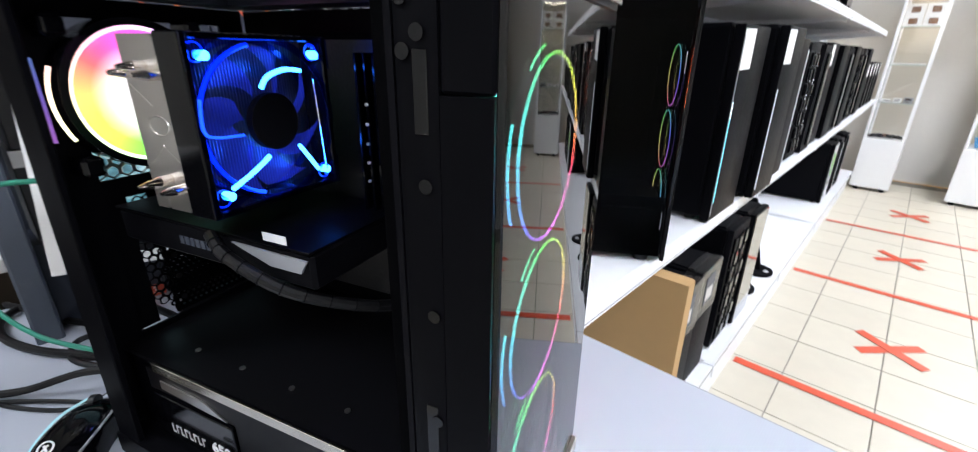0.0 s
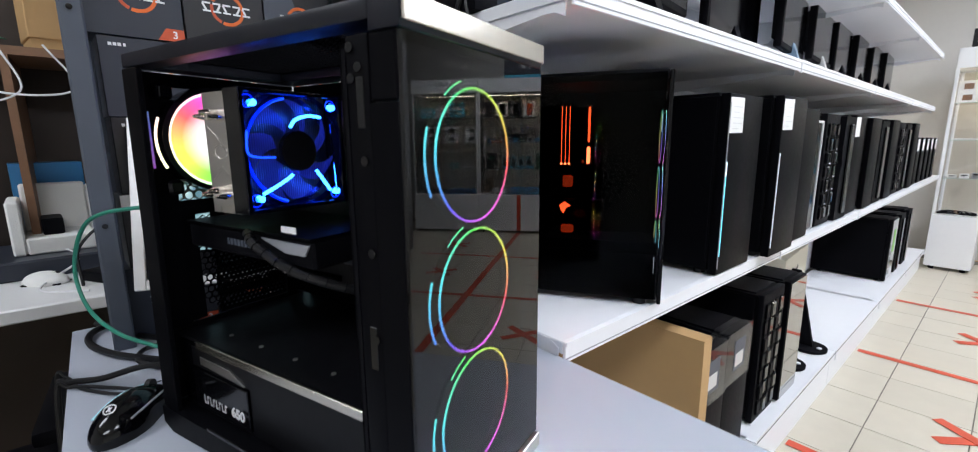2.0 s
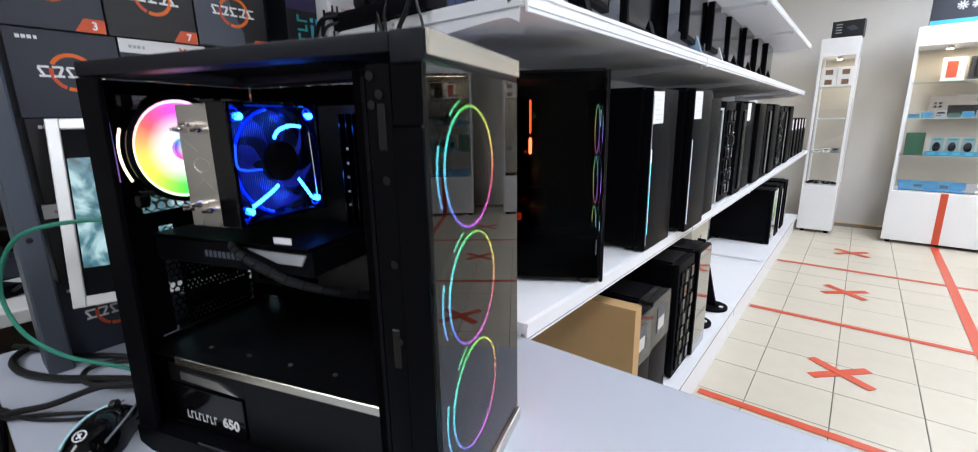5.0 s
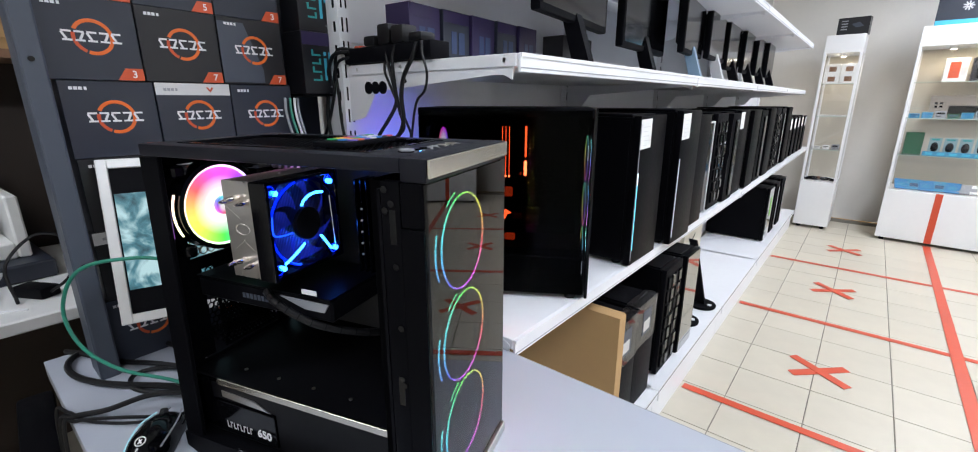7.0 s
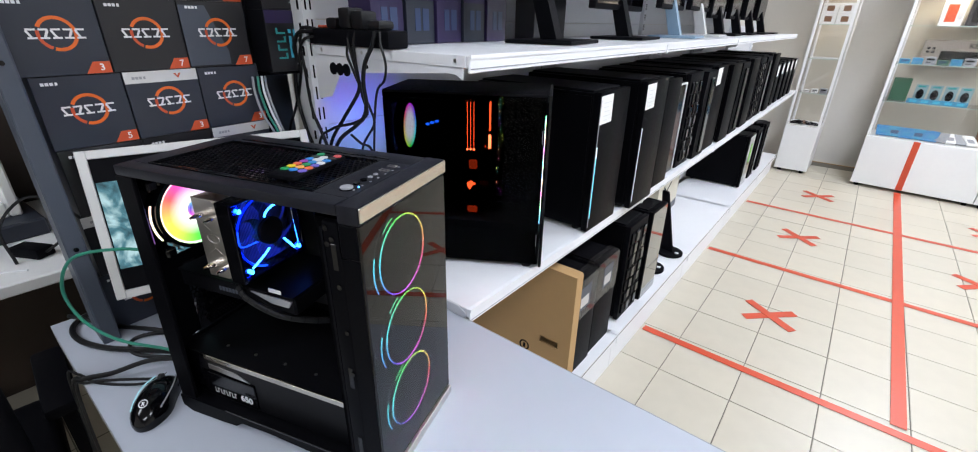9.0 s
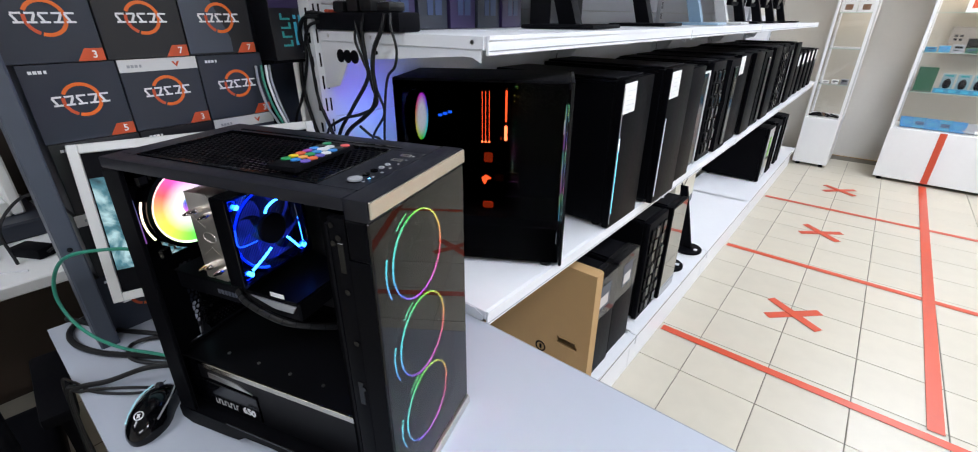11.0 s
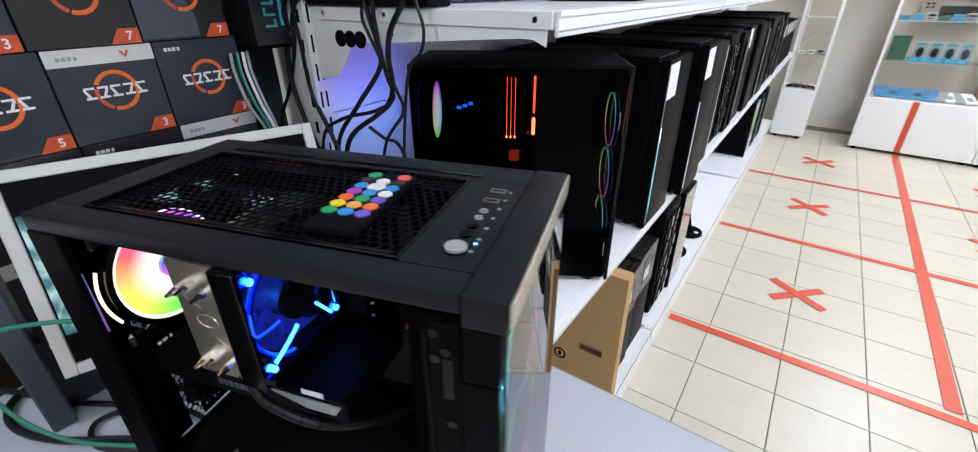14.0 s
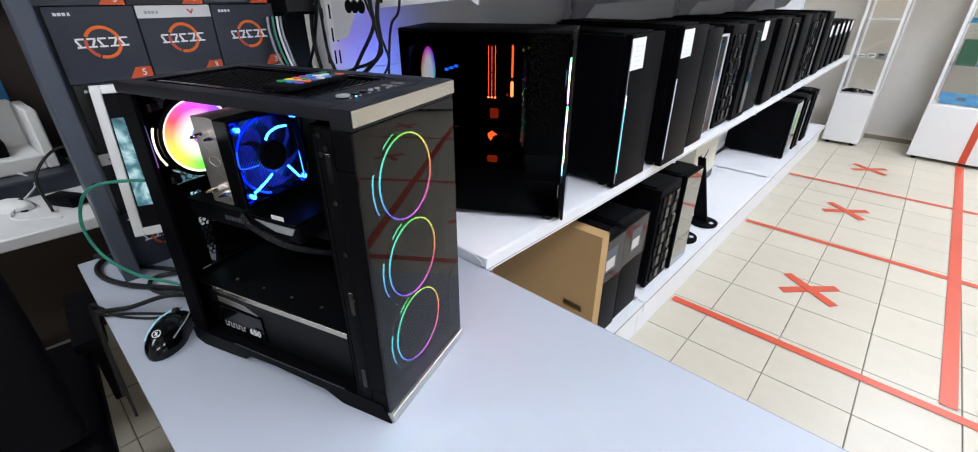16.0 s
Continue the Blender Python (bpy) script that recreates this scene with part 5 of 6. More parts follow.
HALF = [(0.049 * math.cos(a * math.pi / 16), 0.001 + 0.049 * math.sin(a * math.pi / 16)) for a in range(17)]
for turn, led in ((0, glow("violet_led", (0.20, 0.09, 1.0), 9.5)), (180, glow("sky_blue_led", (0.08, 0.38, 1.0), 8.5))):
    part("rear_glow", prism(B(), HALF, 0.002, m=pose(0.003, 0, 0, turn) @ pose(0, 0, 0, 0, 0, 90)), led, f1, "coloured light at the back of the fan")
cool = part("processor_cooler", cyl(B(), (-0.285, 0.185, 0.325), (-0.285, 0.120, 0.325), 0.03, 24), M["black_gloss"], first)
# blue glints on the cooler, imitated by small glowing bars
for k in range(3):
    part("cooler_glint", bx(B(), -0.306 + k * 0.012, -0.297 + k * 0.012, 0.1185, 0.1198, 0.322 + 0.004 * k, 0.328 + 0.004 * k), BLUE, cool)
RR = [rainbow("shelf_ring_%d" % k, 6.0, turn=tn, sat=0.75) for k, tn in enumerate((0.15, 0.2, 0.1))]
for k, z in enumerate((0.310, 0.202, 0.094)):
    part("front_fan", disc(B(), 0.0535, 0.0015, 36, r0=0.051), M["black_gloss"], first, m=pose(-0.0018, 0.10, z))
    part("ring_light", ring(B(), 0.0500, 0.0008, seg=60), RR[k], first, "rainbow light ring", m=pose(-0.0048, 0.10, z))

# ---- things on the base shelf ----
BZ = 0.1925
carton = thing("cardboard_box", pose(-0.143, 1.246, BZ, 0, 0, 0), "flat brown cardboard box with hand holes, on the base shelf", "cardboard box")
for xa, xb, za, zb in ((-0.46, -0.125, 0, 0.500), (-0.125, -0.045, 0, 0.185), (-0.125, -0.045, 0.215, 0.500), (-0.045, 0, 0, 0.500)):
    part("near_face", bx(B(), xa, xb, 0, 0.006, za, zb), M["card"], carton)
part("end_face", bx(B(), -0.006, 0.0, 0.0061, 0.044, 0, 0.500), M["card"], carton)
part("end_face", bx(B(), -0.46, -0.454, 0.0061, 0.044, 0, 0.500), M["card"], carton)
part("top_flap", bx(B(), -0.454, -0.006, 0.0061, 0.044, 0.494, 0.500), M["card"], carton)
part("far_face", bx(B(), -0.454, -0.006, 0.044, 0.049, 0, 0.500), M["card"], carton)
part("hand_hole_edge", tube(B(), [(-0.125, -0.001, 0.186), (-0.12, -0.001, 0.213), (-0.05, -0.001, 0.214), (-0.045, -0.001, 0.187), (-0.125, -0.001, 0.186)], 0.0012, 5), M["card"], carton)
part("printed_mark", disc(B(), 0.022, 0.0008, 24, m=pose(-0.19, -0.0008, 0.135, 0, 0, 90), r0=0.016), M["black_matt"], carton, "black round printed mark")
part("printed_mark", bx(B(), -0.195, -0.185, -0.0008, 0, 0.125, 0.145), M["black_matt"], carton)
tower(pose(-0.178, 1.303, BZ), 0.19, 0.40, 0.42, "black tower computer with film on its front, on the base shelf", 6, False, "base shelf computers")
tower(pose(-0.185, 1.512, BZ), 0.18, 0.40, 0.42, "black tower computer wrapped in clear film, on the base shelf", 6, False, "base shelf computers")
tower(pose(-0.190, 1.80, BZ), 0.205, 0.44, 0.475, "black tower computer with a patterned front, on the base shelf", 4, False, "base shelf computers")
tower(pose(-0.180, 2.03, BZ), 0.19, 0.42, 0.475, "black tower computer with a mirror-like glass front, on the base shelf", 5, False, "base shelf computers")
for y, wd in ((4.25, 0.21), (4.58, 0.20), (4.92, 0.2)):
    t = tower(pose(-0.20, y, BZ), wd, 0.44, 0.44, "black tower computer with printed front, on the base shelf", 5 if y < 4.5 else 3, False, "far base computers")
    if y < 4.5:
        for q in range(5):
            part("front_print", bx(B(), 0.0045, 0.0055, 0.02, 0.07, 0.05 + q * 0.045, 0.08 + q * 0.045), M["grey"], t)
        part("front_print", bx(B(), 0.0045, 0.0055, 0.09, 0.15, 0.20, 0.36), M["green_print"], t, "lime green printed panel")
for x, y, a in ((-0.26, 2.40, 15), (-0.24, 2.66, -10)):
    t = thing("speaker_stand", pose(x, y, BZ, 0, 0, a), "black slanted monitor stand with a round foot", "stand", "spare stands")
    part("foot", disc(B(), 0.075, 0.012, 32, m=pose(0, 0, 0, 0, -90)), M["black_matt"], t)
    part("neck", prism(B(), [(-0.06, 0.012), (0.02, 0.012), (-0.07, 0.37), (-0.11, 0.37)], 0.012, m=pose(0, -0.006, 0)), M["black_matt"], t)
    part("cable_clip", bx(B(), 0.035, 0.055, -0.01, 0.01, 0.012, 0.018, 0.002), M["ink"], t)
bxw = thing("product_box", pose(-0.45, 2.95, BZ, 0, 0, 4), "cream product box with a black drawn mark", "product box")
part("carton", bx(B(), -0.12, 0, 0, 0.55, 0, 0.34, 0.002), mat("cream_card", (0.72, 0.68, 0.56), 0.6), bxw)
part("drawn_mark", bx(B(), 0.0004, 0.001, -0.12, 0.12, -0.008, 0.008, m=pose(0, 0.2, 0.2, 25)), M["black_matt"], bxw)
part("drawn_mark", bx(B(), 0.0011, 0.0017, -0.10, 0.10, -0.008, 0.008, m=pose(0, 0.2, 0.2, -35)), M["black_matt"], bxw)
part("base_band", bx(B(), 0.0004, 0.001, 0.002, 0.548, 0.002, 0.06), M["box_dark"], bxw)

# ---- upper shelf: power strip, boxes, monitors from behind ----
UZ = 1.3985
strip = thing("power_strip", pose(-0.622, 0.717, UZ, 0, 0, -1), "black power strip full of plugs at the shelf's end", "power strip")
part("body", bx(B(), 0, 0.29, -0.026, 0.026, 0, 0.034, 0.005, seg=2), M["black_matt"], strip)
part("switch", bx(B(), 0.02, 0.042, -0.012, 0.012, 0.034, 0.040, 0.002), M["red"], strip, "red switch")
for x, h in ((0.09, 0.022), (0.14, 0.042), (0.185, 0.036), (0.24, 0.018)):
    part("plug", bx(B(), x - 0.02, x + 0.02, -0.022, 0.018, 0.034, 0.034 + h, 0.007, seg=2), M["rubber"], strip)
# leads from the strip: x and height of each bend, just in front of the shelf's end
ENDS = [[(-0.475, 1.43), (-0.466, 1.40), (-0.447, 1.337), (-0.452, 1.303), (-0.518, 1.237), (-0.585, 1.164), (-0.61, 1.06), (-0.57, 0.96)],
        [(-0.44, 1.43), (-0.445, 1.40), (-0.440, 1.345), (-0.430, 1.30), (-0.420, 1.262), (-0.470, 1.235), (-0.562, 1.208), (-0.628, 1.16), (-0.64, 1.02), (-0.60, 0.95)],
        [(-0.37, 1.43), (-0.376, 1.404), (-0.405, 1.367), (-0.416, 1.327), (-0.412, 1.285), (-0.425, 1.255), (-0.458, 1.231), (-0.543, 1.171), (-0.57, 1.06), (-0.53, 0.96)],
        [(-0.47, 1.43), (-0.478, 1.385), (-0.465, 1.355), (-0.438, 1.31), (-0.415, 1.275), (-0.405, 1.24), (-0.454, 1.18), (-0.48, 1.08), (-0.49, 0.96)],
        [(-0.487, 1.205), (-0.45, 1.19), (-0.418, 1.185), (-0.40, 1.14), (-0.41, 1.02), (-0.45, 0.95)],
        [(-0.355, 1.43), (-0.349, 1.407), (-0.338, 1.371), (-0.346, 1.339), (-0.37, 1.318), (-0.385, 1.27), (-0.40, 1.18), (-0.43, 0.96)]]
for k, pts in enumerate(ENDS):
    run = [(x, 0.690 - 0.005 * (k % 3) + (0.006 if z > 1.42 else 0.0), z) for x, z in pts]
    run.append((run[-1][0] + 0.05, 0.76, 0.868))
    solid("cable", tube(B(), spline(run, 8), (0.0042, 0.0034, 0.0046, 0.0028, 0.0030, 0.0026)[k], 7), M["rubber"], "black power cable hanging from the power strip", "cable", "hanging cables")
SIDE = [[(-0.60, 1.425), (-0.64, 1.42), (-0.668, 1.385), (-0.676, 1.34), (-0.685, 1.27), (-0.664, 1.193), (-0.63, 1.12), (-0.60, 0.97)],
        [(-0.60, 1.415), (-0.63, 1.405), (-0.655, 1.37), (-0.658, 1.336), (-0.69, 1.27), (-0.713, 1.236), (-0.76, 1.17), (-0.78, 1.05), (-0.74, 0.93)],
        [(-0.60, 1.43), (-0.635, 1.43), (-0.65, 1.39), (-0.645, 1.337), (-0.637, 1.245), (-0.597, 1.17), (-0.56, 1.08), (-0.55, 0.96)]]
for k, pts in enumerate(SIDE):
    run = [(x, 0.676 + 0.004 * k + (0.014 if x > -0.61 and z > 1.4 else 0.0), z) for x, z in pts]
    run.append((-0.50 - 0.03 * k, 0.76, 0.868))
    solid("cable", tube(B(), spline(run, 8), (0.0045, 0.0034, 0.0042)[k], 7), M["rubber"], "black cable hanging at the rack's end", "cable", "hanging cables")
for k in range(-1, 4):
    t = thing("processor_box", pose(-0.47 - 0.004 * k, 0.86 + k * 0.106, UZ, 0, 0, 6), "dark purple processor box standing on the upper shelf", "product box", "shelf processor boxes")
    part("carton", bx(B(), -0.07, 0, 0, 0.103, 0, 0.125, 0.0008), M["purple"] if k % 2 else M["box_dark"], t)
    part("name_shape", bx(bx(B(), 0.0002, 0.0008, 0.03, 0.05, 0.03, 0.08), 0.0002, 0.0008, 0.058, 0.082, 0.03, 0.08), M["dim_blue"], t)
    part("purple_band", bx(B(), 0.0002, 0.0008, 0.002, 0.101, 0.098, 0.123), M["purple"], t)


def shop_monitor(x, y, a, tone, tall, label, wd=0.50):
    t = thing("monitor", pose(x, y, UZ, 0, 0, a), label, "monitor", "shelf monitors")
    m1 = M[tone]
    part("foot", bx(B(), -0.09, 0.11, -0.11, 0.11, 0, 0.010, 0.004, seg=2), m1, t)
    part("neck", prism(B(), [(-0.020, 0.010), (0.030, 0.010), (-0.055, 0.26), (-0.095, 0.26)], 0.045, m=pose(0, -0.0225, 0)), m1, t)
    body = part("panel", bx(B(), -0.048, -0.020, -wd / 2, wd / 2, tall, tall + 0.30, 0.006, seg=2), M["black_matt"], t)
    part("screen", bx(B(), -0.0198, -0.019, -wd / 2 + 0.012, wd / 2 - 0.012, tall + 0.018, tall + 0.288), M["black_gloss"], body)
    part("rear_cover", bx(B(), -0.075, -0.0485, -wd / 2 + 0.08, wd / 2 - 0.08, tall + 0.04, tall + 0.24, 0.010), M["black_matt"], t)
    return t


LBL = "black flat monitor on a slanted stand, on the upper shelf"
shop_monitor(-0.33, 1.28, 8, "black_matt", 0.13, LBL)
shop_monitor(-0.36, 1.86, 4, "black_matt", 0.10, LBL)
shop_monitor(-0.32, 2.32, 6, "steel_blue", 0.115, "black monitor on a pale blue metal stand", 0.42)
shop_monitor(-0.33, 2.76, 4, "silver", 0.12, "black monitor on a silver stand", 0.42)
for y in (3.16, 3.58, 3.98, 4.38):
    shop_monitor(-0.34, y, 3, "black_matt", 0.09, LBL, 0.38)
tray = thing("cardboard_tray", pose(-0.5, 1.45, UZ), "dark box with small bright labels on the upper shelf", "product box")
part("carton", bx(B(), -0.08, 0, 0, 0.2, 0, 0.13, 0.001), M["box_black"], tray)

# ---- glass display cabinets ----
M["cab_back"] = mat("cream_back_board", (0.50, 0.46, 0.375), 0.6, vary=0.05)
LEDW = glow("cabinet_lamp", (1.0, 0.90, 0.72), 14.0)


def cabinet(m, w, d, h, nspots, label, side=True):
    t = thing("display_cabinet", m, label, "display cabinet", "display cabinets")
    for x in (0.05, w - 0.05):
        for y in (0.05, d - 0.05):
            part("foot", cyl(B(), (x, y, 0), (x, y, 0.03), 0.02, 12), M["black_matt"], t)
    part("base", bx(B(), 0, w, 0.0, d, 0.03, 0.50, 0.002), M["white_board"], t)
    part("back", bx(B(), 0.01, w - 0.01, d - 0.012, d - 0.002, 0.501, h - 0.17), M["cab_back"], t)
    part("header", bx(B(), 0, w, 0.0, d, h - 0.165, h, 0.002), M["white_board"], t)
    for x in (0.0, w - 0.022):
        for y in (0.0, d - 0.024):
            part("post", bx(B(), x, x + 0.022, y, y + 0.022, 0.501, h - 0.166, 0.001), M["white_board"], t)
    for z in (0.825, 1.158, 1.475):
        sh = part("glass_shelf", bx(B(), 0.012, w - 0.012, 0.03, d - 0.02, z, z + 0.006, 0.0008), M["pane"], t, "clear glass shelf")
        sh.visible_shadow = False
        part("shelf_edge", bx(B(), 0.024, w - 0.024, 0.0275, 0.0296, z, z + 0.006), mat("glass_edge", (0.45, 0.56, 0.50), 0.2, vary=0.05), t)
    p = part("front_pane", bx(B(), 0.023, w - 0.023, 0.006, 0.011, 0.502, h - 0.167), M["pane"], t, "clear glass front")
    p.visible_shadow = False
    if side:
        for x in (0.006, w - 0.011):
            q = part("side_pane", bx(B(), x, x + 0.005, 0.023, d - 0.025, 0.502, h - 0.167), M["pane"], t, "clear glass side")
            q.visible_shadow = False
    for k in range(nspots):
        x = w * (k + 0.5) / nspots
        lampt = part("spot", cyl(B(), (x, 0.14, h - 0.19), (x, 0.14, h - 0.1655), 0.028, 16), M["silver"], t)
        part("spot_light", disc(B(), 0.022, 0.003, 16, m=pose(x, 0.14, h - 0.191, 0, 90)), LEDW, lampt, "lit spot")
    return t


CABM = pose(0.545, 5.80, 0, 0, 0, -4.5)
NARM = pose(-0.148, 5.865, 0, 0, 0, -1)
cabinet(CABM, 0.897, 0.42, 1.945, 2, "white display cabinet with lit glass shelves full of accessories")
cabinet(CABM @ pose(0.903, 0, 0), 0.865, 0.42, 1.945, 2, "white display cabinet with lit glass shelves and phone boxes")
cabinet(NARM, 0.305, 0.42, 1.93, 1, "narrow white display cabinet with lit glass shelves")
for m, w in ((CABM, 0.9), (CABM @ pose(0.903, 0, 0), 0.86), (NARM, 0.29)):
    area_lamp("cabinet_lamp", m @ pose(w / 2, 0.16, 1.755), w * 0.8, 0.03, 5.5 * w, (1.0, 0.88, 0.70))
# the aisle tape climbs the base of the cabinet
t = thing("base_tape", pose(0, 0, 0), "strip of red tape up the white cabinet base", "floor tape", "queue tapes")
part("strip", bx(B(), 0.355, 0.405, -0.0022, -0.0006, 0.03, 0.50, m=CABM), M["red"], t)

random.seed(5)


def carton(m, w, d, h, tone, label, print_tone="ink", kind="product box", group="cabinet goods", face=True):
    t = thing("product_box", m, label, kind, group)
    part("carton", bx(B(), 0, w, 0, d, 0, h, min(0.002, h * 0.1)), M[tone], t)
    if face:
        part("print_panel", bx(B(), w * 0.15, w * 0.85, -0.0012, -0.0003, h * 0.55, h * 0.8), M[print_tone], t)
        part("print_bar", bx(B(), w * 0.15, w * 0.6, -0.0012, -0.0003, h * 0.25, h * 0.36), M[print_tone], t)
    return t


def at(x, y, z, a=0.0, base=CABM):
    return base @ pose(x, y, z, 0, 0, a)


S0, S1, S2, S3 = 0.502, 0.8315, 1.1645, 1.4815
# lowest: blue packets lying aslant, cables in pale packets
for k in range(5):
    t = thing("blister_pack", CABM @ pose(0.06 + k * 0.085, 0.07 + 0.01 * (k % 2), S0 + 0.003, 24, 0, 8 - 3 * k), "flat bright blue accessory packet lying aslant", "packet", "blue packets")
    part("card", bx(B(), 0, 0.10, 0, 0.17, 0, 0.012, 0.003), M["sky_card"] if k % 2 else M["blue"], t)
    part("print_panel", bx(B(), 0.02, 0.08, 0.04, 0.10, 0.0122, 0.0128), M["dim_blue"] if k % 2 else M["sky_card"], t)
for k in range(4):
    t = thing("blister_pack", CABM @ pose(0.48 + k * 0.075, 0.08, S0 + 0.003, 20, 0, -6 + 9 * k), "white and grey accessory packet lying aslant", "packet", "pale packets")
    part("card", bx(B(), 0, 0.085, 0, 0.16, 0, 0.02, 0.004), M["paper"] if k % 2 else M["grey"], t)
    part("print_panel", bx(B(), 0.015, 0.06, 0.03, 0.09, 0.0202, 0.0208), M["grey"], t)
t = carton(at(0.76, 0.2, S0, 18), 0.10, 0.05, 0.20, "wood", "brown accessory box leaning in the cabinet", "black_matt")
# second: mouse blisters on a blue board, green and black boxes
carton(at(0.05, 0.16, S1, 6), 0.13, 0.06, 0.20, "board_green", "dark green product box on a glass shelf", "board_green")
t = thing("shelf_rail", at(0.19, 0.06, S1), "bright blue shelf rail with small labels", "label rail")
part("rail", bx(B(), 0, 0.41, 0, 0.01, 0, 0.04, 0.002), M["sky_card"], t)
for k in range(5):
    part("label", bx(B(), 0.02 + k * 0.08, 0.07 + k * 0.08, -0.0012, -0.0002, 0.008, 0.03), M["cyan"], t)
for k in range(4):
    t = thing("mouse_pack", at(0.22 + k * 0.10, 0.10, S1), "pale blister pack holding a black mouse", "packet", "mouse packs")
    part("card", bx(B(), 0, 0.085, 0.03, 0.034, 0, 0.16, 0.002), mat("pale_blue_card", (0.24, 0.36, 0.38), 0.5), t)
    bm = B()
    bmesh.ops.create_uvsphere(bm, u_segments=14, v_segments=10, radius=1, matrix=Matrix.LocRotScale((0.042, 0.022, 0.075), None, (0.027, 0.018, 0.045)))
    part("mouse", bm, M["black_gloss"], t)
    part("print_bar", bx(B(), 0.015, 0.07, 0.0285, 0.0297, 0.135, 0.15), M["teal"], t)
carton(at(0.68, 0.14, S1, -5), 0.13, 0.07, 0.20, "box_black", "black product box with dark print", "board_green")
# third: keyboard box, blue things, grey device
kb = thing("keyboard_box", at(0.16, 0.30, S2), "brown and grey keyboard box with black lettering", "product box")
part("carton", bx(B(), 0, 0.46, 0, 0.05, 0, 0.20, 0.002), mat("grey_brown_card", (0.28, 0.24, 0.20), 0.5, vary=0.2, scale=18), kb)
part("keyboard_picture", bx(B(), 0.13, 0.43, -0.0014, -0.0004, 0.02, 0.11, 0.0), M["black_gloss"], kb)
part("lettering", words("KEY", 0.055, 0.0006, 0.0008), None, kb, m=pose(0.35, -0.0012, 0.155)).data.materials.append(M["black_matt"])
for k in range(4):
    part("round_print", bx(B(), 0.03 + 0.035 * (k % 2), 0.052 + 0.035 * (k % 2), -0.0014, -0.0004, 0.09 + 0.03 * (k // 2), 0.108 + 0.03 * (k // 2)), M["black_matt"], kb)
for k in range(6):
    carton(at(0.04 + k * 0.085, 0.07, S2, 10 - 4 * k), 0.075, 0.05, 0.04 + 0.012 * (k % 3), ("sky_card", "sky_card", "grey", "board_green", "sky_card", "grey")[k], "small coloured accessory packet on a glass shelf", ("dim_blue", "blue", "black_matt")[k % 3])
carton(at(0.60, 0.08, S2, -8), 0.14, 0.05, 0.03, "orange", "small orange accessory packet", "ink")
carton(at(0.70, 0.10, S2, 5), 0.10, 0.05, 0.045, "blue", "small dark blue accessory packet", "ink")
# top: picture boxes
for k, tone in enumerate(("paper", "box_black", "paper", "box_dark")):
    t = carton(at(0.20 + k * 0.175, 0.18, S3, 4), 0.15, 0.07, 0.20, tone, "tall printed product box under the cabinet light", "grey", face=False)
    part("picture", bx(B(), 0.03, 0.10, -0.0014, -0.0004, 0.03, 0.17), M["rust"] if k == 0 else M["black_gloss"], t, "printed picture")
    part("picture", bx(B(), 0.105, 0.14, -0.0014, -0.0004, 0.05, 0.12), M["silver"], t)
# second cabinet
C2 = CABM @ pose(0.903, 0, 0)
t = thing("product_box", C2 @ pose(0.04, 0.08, S0), "long dark blue flat box in the cabinet", "product box", "cabinet goods")
part("carton", bx(B(), 0, 0.42, 0, 0.20, 0, 0.055, 0.002), M["blue"], t)
part("print_bar", bx(B(), 0.05, 0.36, -0.0012, -0.0003, 0.018, 0.034), M["purple"], t)
for k in range(3):
    x = 0.53 + k * 0.10
    t = thing("headset", C2 @ pose(x, 0.14, S0, 0, 0, 20 * k), "dark folded headset lying in the cabinet", "headset", "headsets")
    part("band", ring(B(), 0.045, 0.007, 0, 180, seg=18, tube=6, m=pose(0, 0, 0.02, 0, 30)), M["wood"] if k == 1 else M["black_matt"], t)
    for s in (-1, 1):
        part("ear_cup", disc(B(), 0.026, 0.02, 18, m=pose(-0.01, 0.045 * s, 0.026, 0, 0, 90)), M["black_matt"], t)
for k in range(6):
    carton(at(0.05 + k * 0.125, 0.09, S1, 8 - 3 * k, C2), 0.095, 0.06, 0.03 + 0.02 * (k % 3), ("paper", "foam", "teal", "paper", "cyan", "foam")[k], "small pale accessory packet on a glass shelf", ("grey", "grey", "ink")[k % 3])
for r in range(2):
    for k in range(3):
        t = thing("phone_box", at(0.02 + k * 0.27, 0.12, S2 + 0.105 * r, 3, C2), "white device box with a dark square picture", "product box", "device boxes")
        part("carton", bx(B(), 0, 0.17, 0, 0.06, 0, 0.104, 0.001), M["paper"], t)
        part("picture", bx(B(), 0.05, 0.115, -0.0014, -0.0004, 0.025, 0.075), M["black_matt"], t)
        part("print_bar", bx(B(), 0.125, 0.155, -0.0014, -0.0004, 0.04, 0.048), M["grey"], t)
carton(at(0.26, 0.06, S2, 0, C2), 0.40, 0.05, 0.02, "paper", "long flat white box on a glass shelf", "grey")
for k, tone in enumerate(("cyan", "foam", "cyan")):
    carton(at(0.22 + k * 0.2, 0.18, S3, 5, C2), 0.19, 0.08, 0.19 - 0.03 * k, tone, "pale turquoise product box under the light", "ink")
